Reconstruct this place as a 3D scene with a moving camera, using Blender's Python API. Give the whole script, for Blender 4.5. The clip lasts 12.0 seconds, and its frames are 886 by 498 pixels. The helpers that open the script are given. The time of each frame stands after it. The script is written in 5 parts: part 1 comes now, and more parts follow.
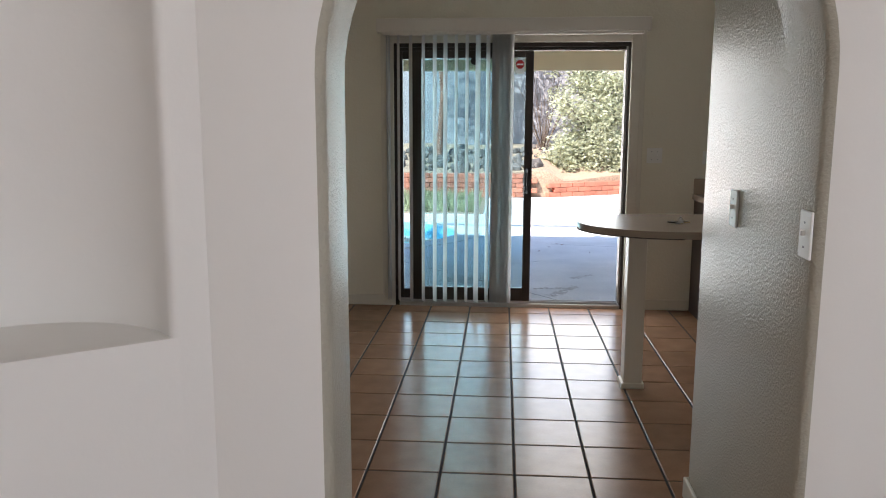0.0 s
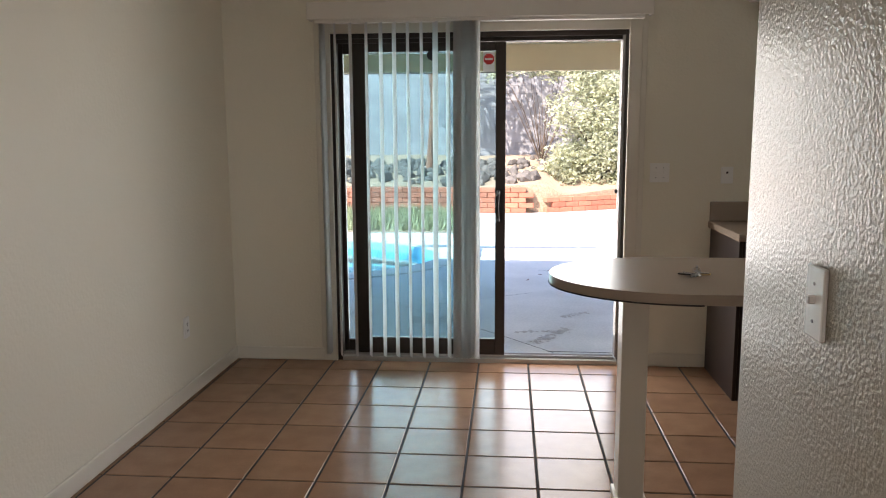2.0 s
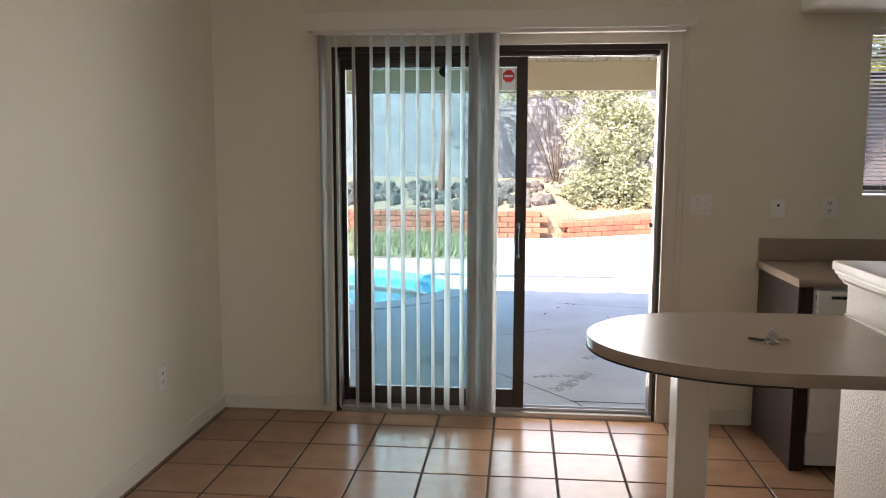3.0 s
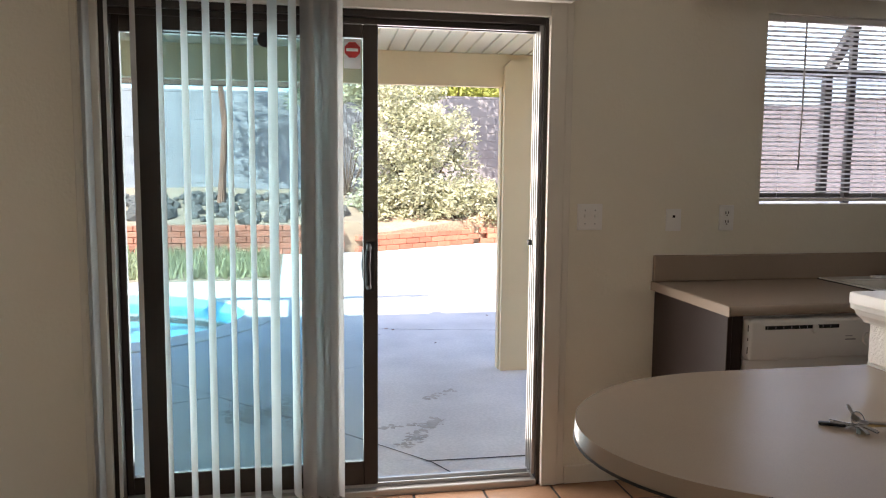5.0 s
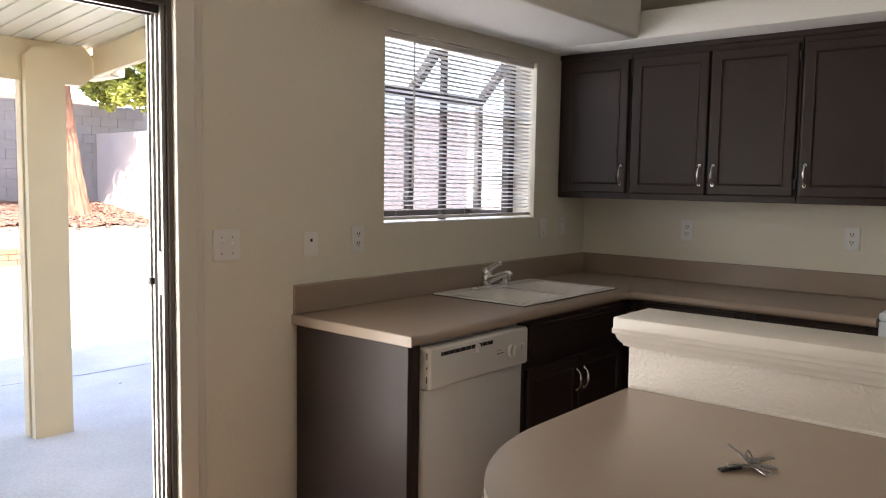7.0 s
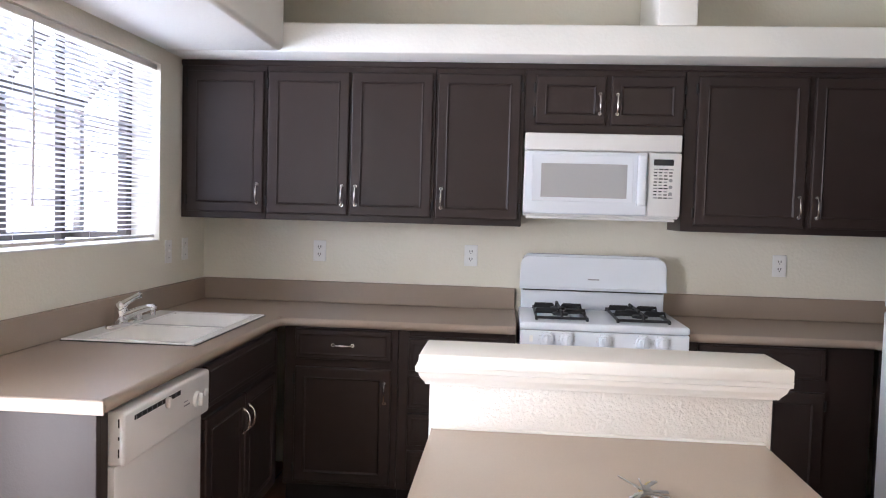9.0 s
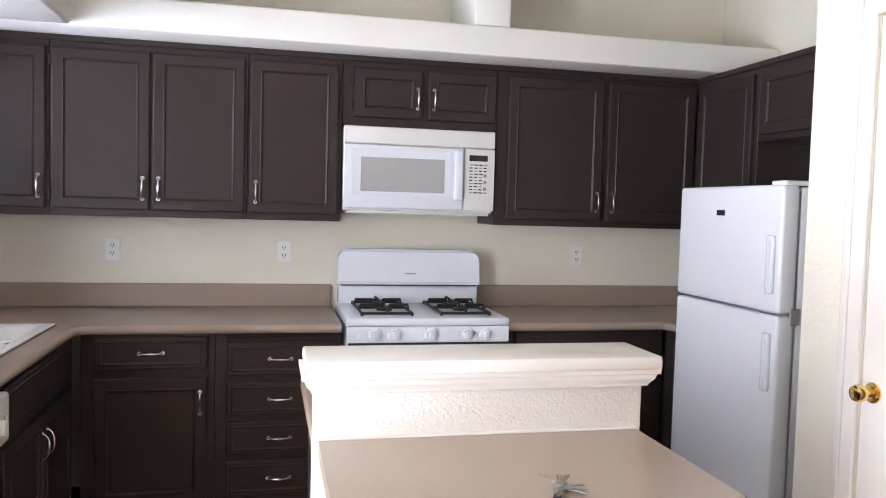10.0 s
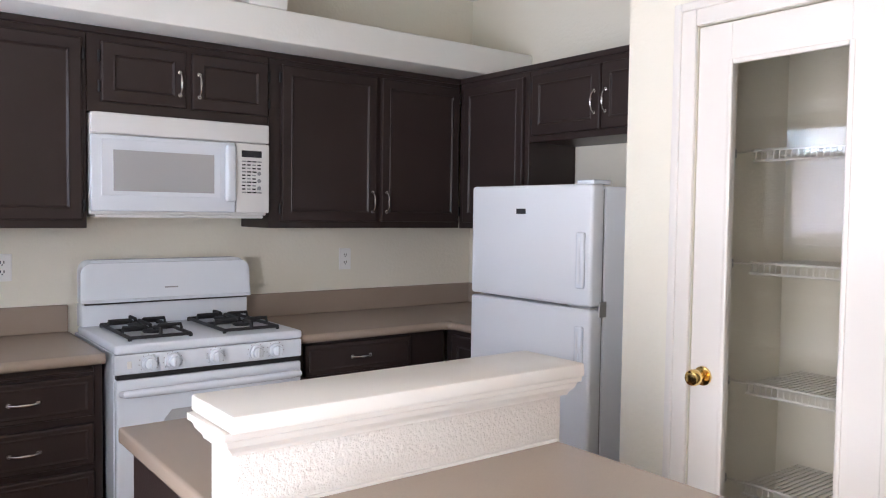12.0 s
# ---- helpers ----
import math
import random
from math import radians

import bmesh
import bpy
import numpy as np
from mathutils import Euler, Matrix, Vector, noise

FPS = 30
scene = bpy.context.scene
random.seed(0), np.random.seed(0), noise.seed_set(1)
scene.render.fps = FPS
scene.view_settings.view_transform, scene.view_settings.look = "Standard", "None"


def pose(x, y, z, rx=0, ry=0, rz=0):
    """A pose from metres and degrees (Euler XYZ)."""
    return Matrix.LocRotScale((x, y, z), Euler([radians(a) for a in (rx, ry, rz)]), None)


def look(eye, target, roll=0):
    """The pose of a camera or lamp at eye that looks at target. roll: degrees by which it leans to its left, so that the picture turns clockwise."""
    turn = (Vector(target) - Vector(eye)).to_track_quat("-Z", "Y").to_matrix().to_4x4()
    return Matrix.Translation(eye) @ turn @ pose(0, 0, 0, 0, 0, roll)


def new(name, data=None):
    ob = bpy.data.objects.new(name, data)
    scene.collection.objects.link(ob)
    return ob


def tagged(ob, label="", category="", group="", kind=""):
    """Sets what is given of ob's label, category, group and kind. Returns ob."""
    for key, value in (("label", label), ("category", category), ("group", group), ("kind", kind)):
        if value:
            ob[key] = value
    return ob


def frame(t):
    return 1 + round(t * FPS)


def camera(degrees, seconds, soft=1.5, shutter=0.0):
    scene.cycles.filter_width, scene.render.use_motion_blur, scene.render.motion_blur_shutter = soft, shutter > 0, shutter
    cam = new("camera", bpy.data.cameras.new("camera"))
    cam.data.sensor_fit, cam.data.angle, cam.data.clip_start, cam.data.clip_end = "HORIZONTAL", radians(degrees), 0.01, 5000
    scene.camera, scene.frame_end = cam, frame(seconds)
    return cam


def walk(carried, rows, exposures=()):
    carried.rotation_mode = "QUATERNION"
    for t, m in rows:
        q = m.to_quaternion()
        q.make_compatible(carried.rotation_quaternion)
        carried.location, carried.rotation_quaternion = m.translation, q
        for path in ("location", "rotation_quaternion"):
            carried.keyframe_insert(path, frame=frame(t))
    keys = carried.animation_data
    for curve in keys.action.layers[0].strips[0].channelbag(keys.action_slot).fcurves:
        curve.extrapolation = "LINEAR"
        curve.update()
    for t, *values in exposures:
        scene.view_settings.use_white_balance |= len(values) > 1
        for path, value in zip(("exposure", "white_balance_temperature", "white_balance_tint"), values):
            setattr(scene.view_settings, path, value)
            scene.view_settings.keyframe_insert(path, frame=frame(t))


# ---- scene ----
cam = camera(59.5, 12.0, soft=1.1)
PATH = [
    (0, (0.018, 0.414, 1.456), (-0.132, 2.382, 1.135), 0.1),
    (0.5, (0.09, 0.729, 1.458), (0.023, 2.701, 1.128), -0.0),
    (1, (0.132, 1.08, 1.453), (0.069, 3.05, 1.114), -0.3),
    (1.5, (0.246, 1.434, 1.454), (0.124, 3.404, 1.13), -0.3),
    (2, (0.271, 1.69, 1.457), (0.102, 3.66, 1.161), -0.3),
    (2.5, (0.244, 1.962, 1.471), (0.035, 3.934, 1.216), -0.1),
    (2.7, (0.235, 2.067, 1.483), (0.026, 4.041, 1.233), -0.0),
    (4.3, (0.008, 2.926, 1.449), (0.08, 4.913, 1.228), 0.6),
    (4.5, (-0.022, 3.017, 1.429), (0.123, 5.0, 1.211), 0.7),
    (5, (-0.098, 3.27, 1.428), (0.277, 5.223, 1.216), 0.5),
    (5.5, (-0.263, 3.473, 1.43), (0.409, 5.345, 1.224), 0.3),
    (6, (-0.381, 3.657, 1.437), (0.598, 5.39, 1.235), 0.4),
    (6.5, (-0.422, 3.892, 1.439), (0.849, 5.424, 1.25), 0.6),
    (7, (-0.476, 4.074, 1.449), (1.05, 5.355, 1.281), 0.9),
    (7.2, (-0.516, 4.159, 1.454), (1.102, 5.324, 1.298), 0.9),
    (8.8, (-0.497, 4.703, 1.466), (1.479, 4.99, 1.361), 1.5),
    (9, (-0.481, 4.793, 1.456), (1.51, 4.957, 1.354), 1.6),
    (9.5, (-0.466, 4.976, 1.465), (1.526, 4.838, 1.366), 1.7),
    (10, (-0.391, 5.074, 1.463), (1.556, 4.632, 1.356), 1.6),
    (10.5, (-0.236, 5.14, 1.465), (1.617, 4.392, 1.366), 1.4),
    (11, (-0.101, 5.278, 1.46), (1.607, 4.24, 1.374), 1.1),
    (11.5, (-0.025, 5.396, 1.464), (1.562, 4.183, 1.37), 0.9),
    (12, (0.078, 5.475, 1.46), (1.669, 4.267, 1.368), 0.8),
]
EXPOSURES = [(0.0, 1.74, 6100, 12), (1.0, 1.72, 6200, 13), (1.5, 1.8, 6300, 14), (2.5, 2.1, 6600, 16), (4.5, 2.1, 6650, 17), (5.5, 2.12, 6650, 17), (7.0, 2.6, 6700, 16), (8.8, 3.78, 5800, 18), (9.5, 3.95, 5800, 19), (10.5, 3.97, 5800, 19), (12.0, 3.6, 5800, 19)]
walk(cam, [(t, look(eye, target, roll)) for t, eye, target, roll in PATH], EXPOSURES)

# ---- world, sun, large lights ----
SUN_EL, SUN_AZ = 45.6, 35.0        # degrees up; degrees west of the direction behind the house
world = bpy.data.worlds.new("world")
scene.world = world
world.use_nodes = True
wn, wl = world.node_tree.nodes, world.node_tree.links
sky = wn.new("ShaderNodeTexSky")
sky.sky_type, sky.sun_disc = "NISHITA", False
sky.sun_elevation, sky.sun_rotation = radians(SUN_EL), radians(180 + SUN_AZ)
wn["Background"].inputs["Strength"].default_value = 0.15
wl.new(sky.outputs["Color"], wn["Background"].inputs["Color"])
sun = new("sun", bpy.data.lights.new("sun", "SUN"))
sun.data.energy, sun.data.angle, sun.data.color = 4.5, radians(0.5), (1.0, 0.95, 0.86)
sx, sy = -math.sin(radians(SUN_AZ)), -math.cos(radians(SUN_AZ))
sun.matrix_world = look((sx * 20, sy * 20, 20 * math.tan(radians(SUN_EL))), (0, 0, 0))


def window_light(name, place, target, width, height, watts, colour=(0.9, 0.95, 1.0)):
    lamp = new(name, bpy.data.lights.new(name, "AREA"))
    lamp.data.shape, lamp.data.size, lamp.data.size_y = "RECTANGLE", width, height
    lamp.data.energy, lamp.data.color = watts, colour
    lamp.matrix_world = look(place, target)
    return lamp


# Fill lamp added at an unseen foyer opening, placed to brighten the slanting wall.
window_light("fill_light_foyer", (2.66, -1.5, 1.5), (0, -1.5, 1.5), 1.7, 1.8, 22, (0.96, 0.97, 1.0))
window_light("sky_light_door", (0.08, 6.68, 1.1), (0.08, 0, 1.1), 1.7, 1.9, 14, (1.0, 0.96, 0.88))
window_light("sky_light_kitchen", (2.62, 7.08, 1.75), (2.62, 0, 1.75), 1.2, 0.8, 4.8, (0.92, 0.96, 1.0))

# ---- materials ----


def material(name, colour, rough=0.5, metal=0.0, vary=0.08, scale=6.0, bump=0.0, bump_scale=120.0, random=0.0, spec=0.5, speck=0.0, speck_scale=400.0, island=False, stretch=1.0, relief=0.004):
    """Principled surface with broad and fine variation of its colour, and fine relief."""
    m = bpy.data.materials.new(name)
    m.use_nodes = True
    n, l = m.node_tree.nodes, m.node_tree.links
    p = n["Principled BSDF"]
    p.inputs["Roughness"].default_value = rough
    p.inputs["Metallic"].default_value = metal
    p.inputs["Specular IOR Level"].default_value = spec
    geo = n.new("ShaderNodeNewGeometry")
    big = n.new("ShaderNodeTexNoise")
    big.inputs["Scale"].default_value, big.inputs["Detail"].default_value = scale, 5
    where = geo.outputs["Position"]
    if stretch != 1.0:
        mp = n.new("ShaderNodeMapping")
        mp.inputs["Scale"].default_value = (1, 1, stretch)
        l.new(where, mp.inputs["Vector"])
        where = mp.outputs["Vector"]
    l.new(where, big.inputs["Vector"])
    mix = n.new("ShaderNodeMix")
    mix.data_type = "RGBA"
    lo = [max(0.0, c * (1 - vary * 1.6)) for c in colour]
    hi = [min(1.0, c * (1 + vary * 1.2)) for c in colour]
    mix.inputs["A"].default_value, mix.inputs["B"].default_value = (*lo, 1), (*hi, 1)
    l.new(big.outputs["Fac"], mix.inputs["Factor"])
    out = mix.outputs["Result"]
    if random or island:
        hsv = n.new("ShaderNodeHueSaturation")
        rng = n.new("ShaderNodeMapRange")
        rng.inputs["To Min"].default_value, rng.inputs["To Max"].default_value = 1 - random, 1 + random
        if island:
            l.new(geo.outputs["Random Per Island"], rng.inputs["Value"])
        else:
            l.new(n.new("ShaderNodeObjectInfo").outputs["Random"], rng.inputs["Value"])
        l.new(rng.outputs["Result"], hsv.inputs["Value"])
        l.new(out, hsv.inputs["Color"])
        out = hsv.outputs["Color"]
    if speck:
        fine = n.new("ShaderNodeTexNoise")
        fine.inputs["Scale"].default_value, fine.inputs["Detail"].default_value = speck_scale, 3
        l.new(geo.outputs["Position"], fine.inputs["Vector"])
        fr = n.new("ShaderNodeMapRange")
        fr.inputs["From Min"].default_value, fr.inputs["From Max"].default_value = 0.3, 0.7
        fr.inputs["To Min"].default_value, fr.inputs["To Max"].default_value = 1 - speck, 1 + speck
        l.new(fine.outputs["Fac"], fr.inputs["Value"])
        h2 = n.new("ShaderNodeHueSaturation")
        l.new(fr.outputs["Result"], h2.inputs["Value"])
        l.new(out, h2.inputs["Color"])
        out = h2.outputs["Color"]
    l.new(out, p.inputs["Base Color"])
    if bump:
        tex = n.new("ShaderNodeTexNoise")
        tex.inputs["Scale"].default_value, tex.inputs["Detail"].default_value = bump_scale, 3
        l.new(where, tex.inputs["Vector"])
        b = n.new("ShaderNodeBump")
        b.inputs["Strength"].default_value, b.inputs["Distance"].default_value = bump, relief
        l.new(tex.outputs["Fac"], b.inputs["Height"])
        l.new(b.outputs["Normal"], p.inputs["Normal"])
    return m


def glass_material(name, tint, rough=0.0):
    m = bpy.data.materials.new(name)
    m.use_nodes = True
    n, l = m.node_tree.nodes, m.node_tree.links
    n.remove(n["Principled BSDF"])
    clear, gloss, mixed, fres = n.new("ShaderNodeBsdfTransparent"), n.new("ShaderNodeBsdfGlossy"), n.new("ShaderNodeMixShader"), n.new("ShaderNodeLayerWeight")
    clear.inputs["Color"].default_value = (*tint, 1)
    gloss.inputs["Roughness"].default_value = rough
    steep, gain = n.new("ShaderNodeMath"), n.new("ShaderNodeMath")
    steep.operation, gain.operation = "POWER", "MULTIPLY_ADD"
    fres.inputs["Blend"].default_value, steep.inputs[1].default_value = 0.5, 5.0
    gain.inputs[1].default_value, gain.inputs[2].default_value = 0.9, 0.035
    l.new(fres.outputs["Facing"], steep.inputs[0])
    l.new(steep.outputs[0], gain.inputs[0])
    l.new(gain.outputs[0], mixed.inputs["Fac"])
    l.new(clear.outputs["BSDF"], mixed.inputs[1])
    l.new(gloss.outputs["BSDF"], mixed.inputs[2])
    l.new(mixed.outputs["Shader"], n["Material Output"].inputs["Surface"])
    return m


def leafy(m, amount=0.35):
    """Lets light through thin leaves and vanes."""
    n, l = m.node_tree.nodes, m.node_tree.links
    p = n["Principled BSDF"]
    tr, mx = n.new("ShaderNodeBsdfTranslucent"), n.new("ShaderNodeMixShader")
    src = p.inputs["Base Color"].links[0].from_socket
    l.new(src, tr.inputs["Color"])
    mx.inputs["Fac"].default_value = amount
    l.new(p.outputs["BSDF"], mx.inputs[1])
    l.new(tr.outputs["BSDF"], mx.inputs[2])
    l.new(mx.outputs["Shader"], n["Material Output"].inputs["Surface"])
    return m


M_WALL = material("cream_wall_paint", (0.81, 0.77, 0.655), 0.5, vary=0.025, scale=1.5, bump=0.55, bump_scale=60, spec=0.3)
# Same cream as M_WALL, with the passage's shade put into the base colour.
M_JAMB_SHADED = material("shaded_textured_cream_paint", (0.45, 0.42, 0.345), 0.2, vary=0.02, scale=1.5, bump=1.0, bump_scale=125, spec=0.1, relief=0.0036)
M_FOYER = material("off_white_wall_paint", (0.81, 0.78, 0.74), 0.55, vary=0.02, scale=1.2, bump=0.12, bump_scale=50)
M_CEIL = material("ceiling_paint", (0.85, 0.83, 0.77), 0.7, vary=0.02, bump=0.4, bump_scale=60)
M_LEDGE = material("white_soffit_paint", (0.87, 0.86, 0.81), 0.5, vary=0.02, scale=1.5, bump=0.3, bump_scale=60, spec=0.3)
M_TRIM = material("cream_trim_paint", (0.76, 0.72, 0.63), 0.35, vary=0.02, scale=3)
M_WHITE = material("white_trim_paint", (0.75, 0.71, 0.655), 0.35, vary=0.015, scale=3, bump=0.05)
M_STUCCO = material("rough_white_plaster", (0.71, 0.66, 0.605), 0.5, vary=0.02, bump=1.0, bump_scale=120, relief=0.0045)
M_TILE = material("terracotta_floor_tile", (0.325, 0.187, 0.115), 0.22, vary=0.16, scale=9, bump=0.06, bump_scale=25, random=0.10, speck=0.05, speck_scale=120, spec=0.35)
M_GROUT = material("dark_grout", (0.03, 0.023, 0.02), 0.9, vary=0.25, scale=30)
M_LAM = material("taupe_laminate", (0.36, 0.285, 0.225), 0.27, spec=0.5, vary=0.03, scale=5, speck=0.06, speck_scale=700)
M_CAB = material("dark_brown_cabinet_paint", (0.036, 0.025, 0.0225), 0.37, vary=0.14, scale=4, bump=0.1, bump_scale=140, spec=0.26)
M_TOE = material("black_toe_kick", (0.012, 0.01, 0.01), 0.7)
M_APPL = material("white_enamel", (0.75, 0.785, 0.835), 0.2, vary=0.01, scale=2)
M_APPL2 = material("white_appliance_plastic", (0.77, 0.76, 0.74), 0.35, vary=0.015, scale=3)
M_FRIDGE = material("white_pebbled_steel", (0.75, 0.77, 0.80), 0.3, vary=0.01, scale=2, bump=0.1, bump_scale=400)
M_PORC = material("white_sink_enamel", (0.88, 0.86, 0.82), 0.15, vary=0.02, scale=5)
M_CHROME = material("chrome", (0.75, 0.75, 0.76), 0.12, metal=1.0, vary=0.02)
M_NICKEL = material("satin_nickel", (0.68, 0.66, 0.63), 0.25, metal=1.0, vary=0.03)
M_BRASS = material("polished_brass", (0.83, 0.58, 0.2), 0.15, metal=1.0, vary=0.03)
M_BLACK = material("black_iron", (0.012, 0.012, 0.013), 0.6, vary=0.2, scale=30)
M_DARKGLASS = material("dark_display", (0.02, 0.02, 0.025), 0.1)
M_GREYWIN = material("grey_oven_window", (0.42, 0.42, 0.42), 0.25, vary=0.03, scale=3, speck=0.08, speck_scale=900)
M_GREY = material("grey_print", (0.30, 0.30, 0.31), 0.5)
M_BRONZE = material("bronze_aluminium", (0.042, 0.033, 0.028), 0.38, metal=0.3, vary=0.1, scale=8)
M_ALU = material("bare_aluminium", (0.45, 0.44, 0.43), 0.35, metal=0.8, vary=0.06, scale=10)
M_VANE = leafy(material("grey_vinyl_vane", (0.68, 0.665, 0.65), 0.45, vary=0.03, scale=8), 0.18)
M_SLAT = leafy(material("white_blind_slat", (0.70, 0.68, 0.67), 0.4, vary=0.02, scale=8), 0.1)
M_PLATE = material("ivory_plastic", (0.86, 0.85, 0.82), 0.3, vary=0.01)
M_WIRE = material("white_coated_wire", (0.78, 0.76, 0.72), 0.4, vary=0.01)
M_RED = material("red_sticker", (0.55, 0.03, 0.03), 0.5, vary=0.05)
M_STICKW = material("white_sticker", (0.8, 0.8, 0.8), 0.5, vary=0.02)
M_GLASS = glass_material("tinted_door_glass", (0.78, 0.89, 0.92))
M_GLASS2 = glass_material("clear_glass", (0.97, 0.97, 0.96))
# Grey tint added to dim the bright yard seen through the kitchen window.
M_DIM_PANE = glass_material("dimming_window_glass", (0.58, 0.58, 0.61))
M_CONC = material("weathered_concrete", (0.61, 0.575, 0.535), 0.85, vary=0.2, scale=1.8, bump=0.4, bump_scale=60, speck=0.08, speck_scale=60)
M_TAN = material("tan_painted_wood", (0.73, 0.585, 0.37), 0.6, vary=0.07, scale=3, bump=0.2, bump_scale=40)
M_PANEL = material("cream_patio_panel", (0.86, 0.75, 0.54), 0.5, vary=0.05, scale=2)
M_BLOCK = material("grey_block", (0.23, 0.215, 0.22), 0.9, vary=0.12, scale=3, bump=0.6, bump_scale=50, random=0.12, island=True)
M_BRICK = material("red_wall_brick", (0.36, 0.125, 0.075), 0.85, vary=0.2, scale=9, bump=0.5, bump_scale=60, random=0.22)
M_SOIL = material("pale_brown_soil", (0.30, 0.21, 0.14), 0.95, vary=0.25, scale=2.5, bump=1.0, bump_scale=14, speck=0.25, speck_scale=25)
M_ROCK = material("dark_rock", (0.10, 0.085, 0.075), 0.9, vary=0.3, scale=12, bump=0.6, bump_scale=30, random=0.3, island=True)
M_LEAF = leafy(material("grey_green_leaf", (0.46, 0.46, 0.31), 0.38, vary=0.25, scale=3, random=0.4, island=True), 0.5)
M_LEAF2 = leafy(material("yellow_green_leaf", (0.36, 0.38, 0.09), 0.5, vary=0.2, scale=3, random=0.35, island=True), 0.4)
M_BARK = material("red_brown_bark", (0.23, 0.115, 0.075), 0.95, vary=0.55, scale=16, bump=1.0, bump_scale=22, stretch=0.18)
M_MULCH = material("red_brown_bark_chip", (0.20, 0.105, 0.075), 0.95, vary=0.3, scale=20, random=0.4, island=True)
M_SIDE = material("pale_pinkish_stucco", (0.46, 0.41, 0.40), 0.9, vary=0.06, scale=2, bump=0.5, bump_scale=60)
M_STEEL = material("worn_key_steel", (0.36, 0.35, 0.34), 0.35, metal=1.0, vary=0.15, scale=90)
M_TWIG = material("brown_twig", (0.09, 0.06, 0.04), 0.9, vary=0.2)
M_GRASS = leafy(material("dry_grass", (0.34, 0.33, 0.18), 0.7, vary=0.3, scale=4, random=0.4, island=True), 0.3)
M_COPING = material("pale_pool_coping", (0.60, 0.56, 0.50), 0.8, vary=0.06, scale=3, bump=0.3)
M_POOLTILE = material("blue_pool_tile", (0.20, 0.42, 0.55), 0.2, vary=0.25, scale=30)
M_POOL = material("pool_plaster", (0.45, 0.75, 0.80), 0.7, vary=0.08, scale=1)
M_ROOF = material("brown_roof_tile", (0.16, 0.10, 0.075), 0.9, vary=0.2, scale=3)
M_STUCCOX = material("tan_exterior_stucco", (0.52, 0.44, 0.33), 0.9, vary=0.05, bump=0.5, bump_scale=60)
M_KEY = material("key_brass", (0.55, 0.42, 0.2), 0.35, metal=0.9, vary=0.1, scale=80)
M_STAIN = material("dark_concrete_stain", (0.43, 0.39, 0.345), 0.9, vary=0.3, scale=14)
M_TARP = material("blue_tarp", (0.05, 0.22, 0.62), 0.6, vary=0.1)

# ---- builders ----


def bm_boxes(boxes, bevel=0.0, segments=1):
    bm = bmesh.new()
    for x0, x1, y0, y1, z0, z1 in boxes:
        m = Matrix.LocRotScale(((x0 + x1) / 2, (y0 + y1) / 2, (z0 + z1) / 2), None, (abs(x1 - x0), abs(y1 - y0), abs(z1 - z0)))
        bmesh.ops.create_cube(bm, size=1.0, matrix=m)
    if bevel:
        bmesh.ops.bevel(bm, geom=bm.edges[:], offset=bevel, segments=segments, affect="EDGES", profile=0.5)
    return bm


def bm_prism(outline, z0, z1, bevel=0.0, segments=2):
    """An upright prism over an outline of (x, y) points, counter-clockwise."""
    bm = bmesh.new()
    lo = [bm.verts.new((x, y, z0)) for x, y in outline]
    hi = [bm.verts.new((x, y, z1)) for x, y in outline]
    k = len(outline)
    bm.faces.new(lo[::-1])
    top = bm.faces.new(hi)
    for i in range(k):
        bm.faces.new((lo[i], lo[(i + 1) % k], hi[(i + 1) % k], hi[i]))
    if bevel:
        bmesh.ops.bevel(bm, geom=top.edges[:], offset=bevel, segments=segments, affect="EDGES", profile=0.5)
    bmesh.ops.recalc_face_normals(bm, faces=bm.faces[:])
    return bm


def bm_tube(points, radius, sides=8, closed=False):
    """A round bar along points; radius may be a list."""
    bm = bmesh.new()
    pts = [Vector(p) for p in points]
    n = len(pts)
    rad = radius if isinstance(radius, (list, tuple)) else [radius] * n
    rings = []
    up0 = None
    for i, p in enumerate(pts):
        a = pts[(i - 1) % n] if closed or i > 0 else p
        b = pts[(i + 1) % n] if closed or i < n - 1 else p
        d = (b - a).normalized()
        if up0 is None:
            up0 = Vector((0, 0, 1)) if abs(d.z) < 0.9 else Vector((1, 0, 0))
        s = d.cross(up0).normalized()
        up0 = s.cross(d).normalized()
        rings.append([bm.verts.new(p + rad[i] * (math.cos(2 * math.pi * k / sides) * s + math.sin(2 * math.pi * k / sides) * up0)) for k in range(sides)])
    for i in range(n if closed else n - 1):
        r, q = rings[i], rings[(i + 1) % n]
        for k in range(sides):
            bm.faces.new((r[k], r[(k + 1) % sides], q[(k + 1) % sides], q[k]))
    if not closed:
        bm.faces.new(rings[0][::-1])
        bm.faces.new(rings[-1])
    bmesh.ops.recalc_face_normals(bm, faces=bm.faces[:])
    return bm


def bm_join(*parts):
    bm = parts[0]
    for other in parts[1:]:
        me = bpy.data.meshes.new("tmp")
        other.to_mesh(me)
        other.free()
        bm.from_mesh(me)
        bpy.data.meshes.remove(me)
    return bm


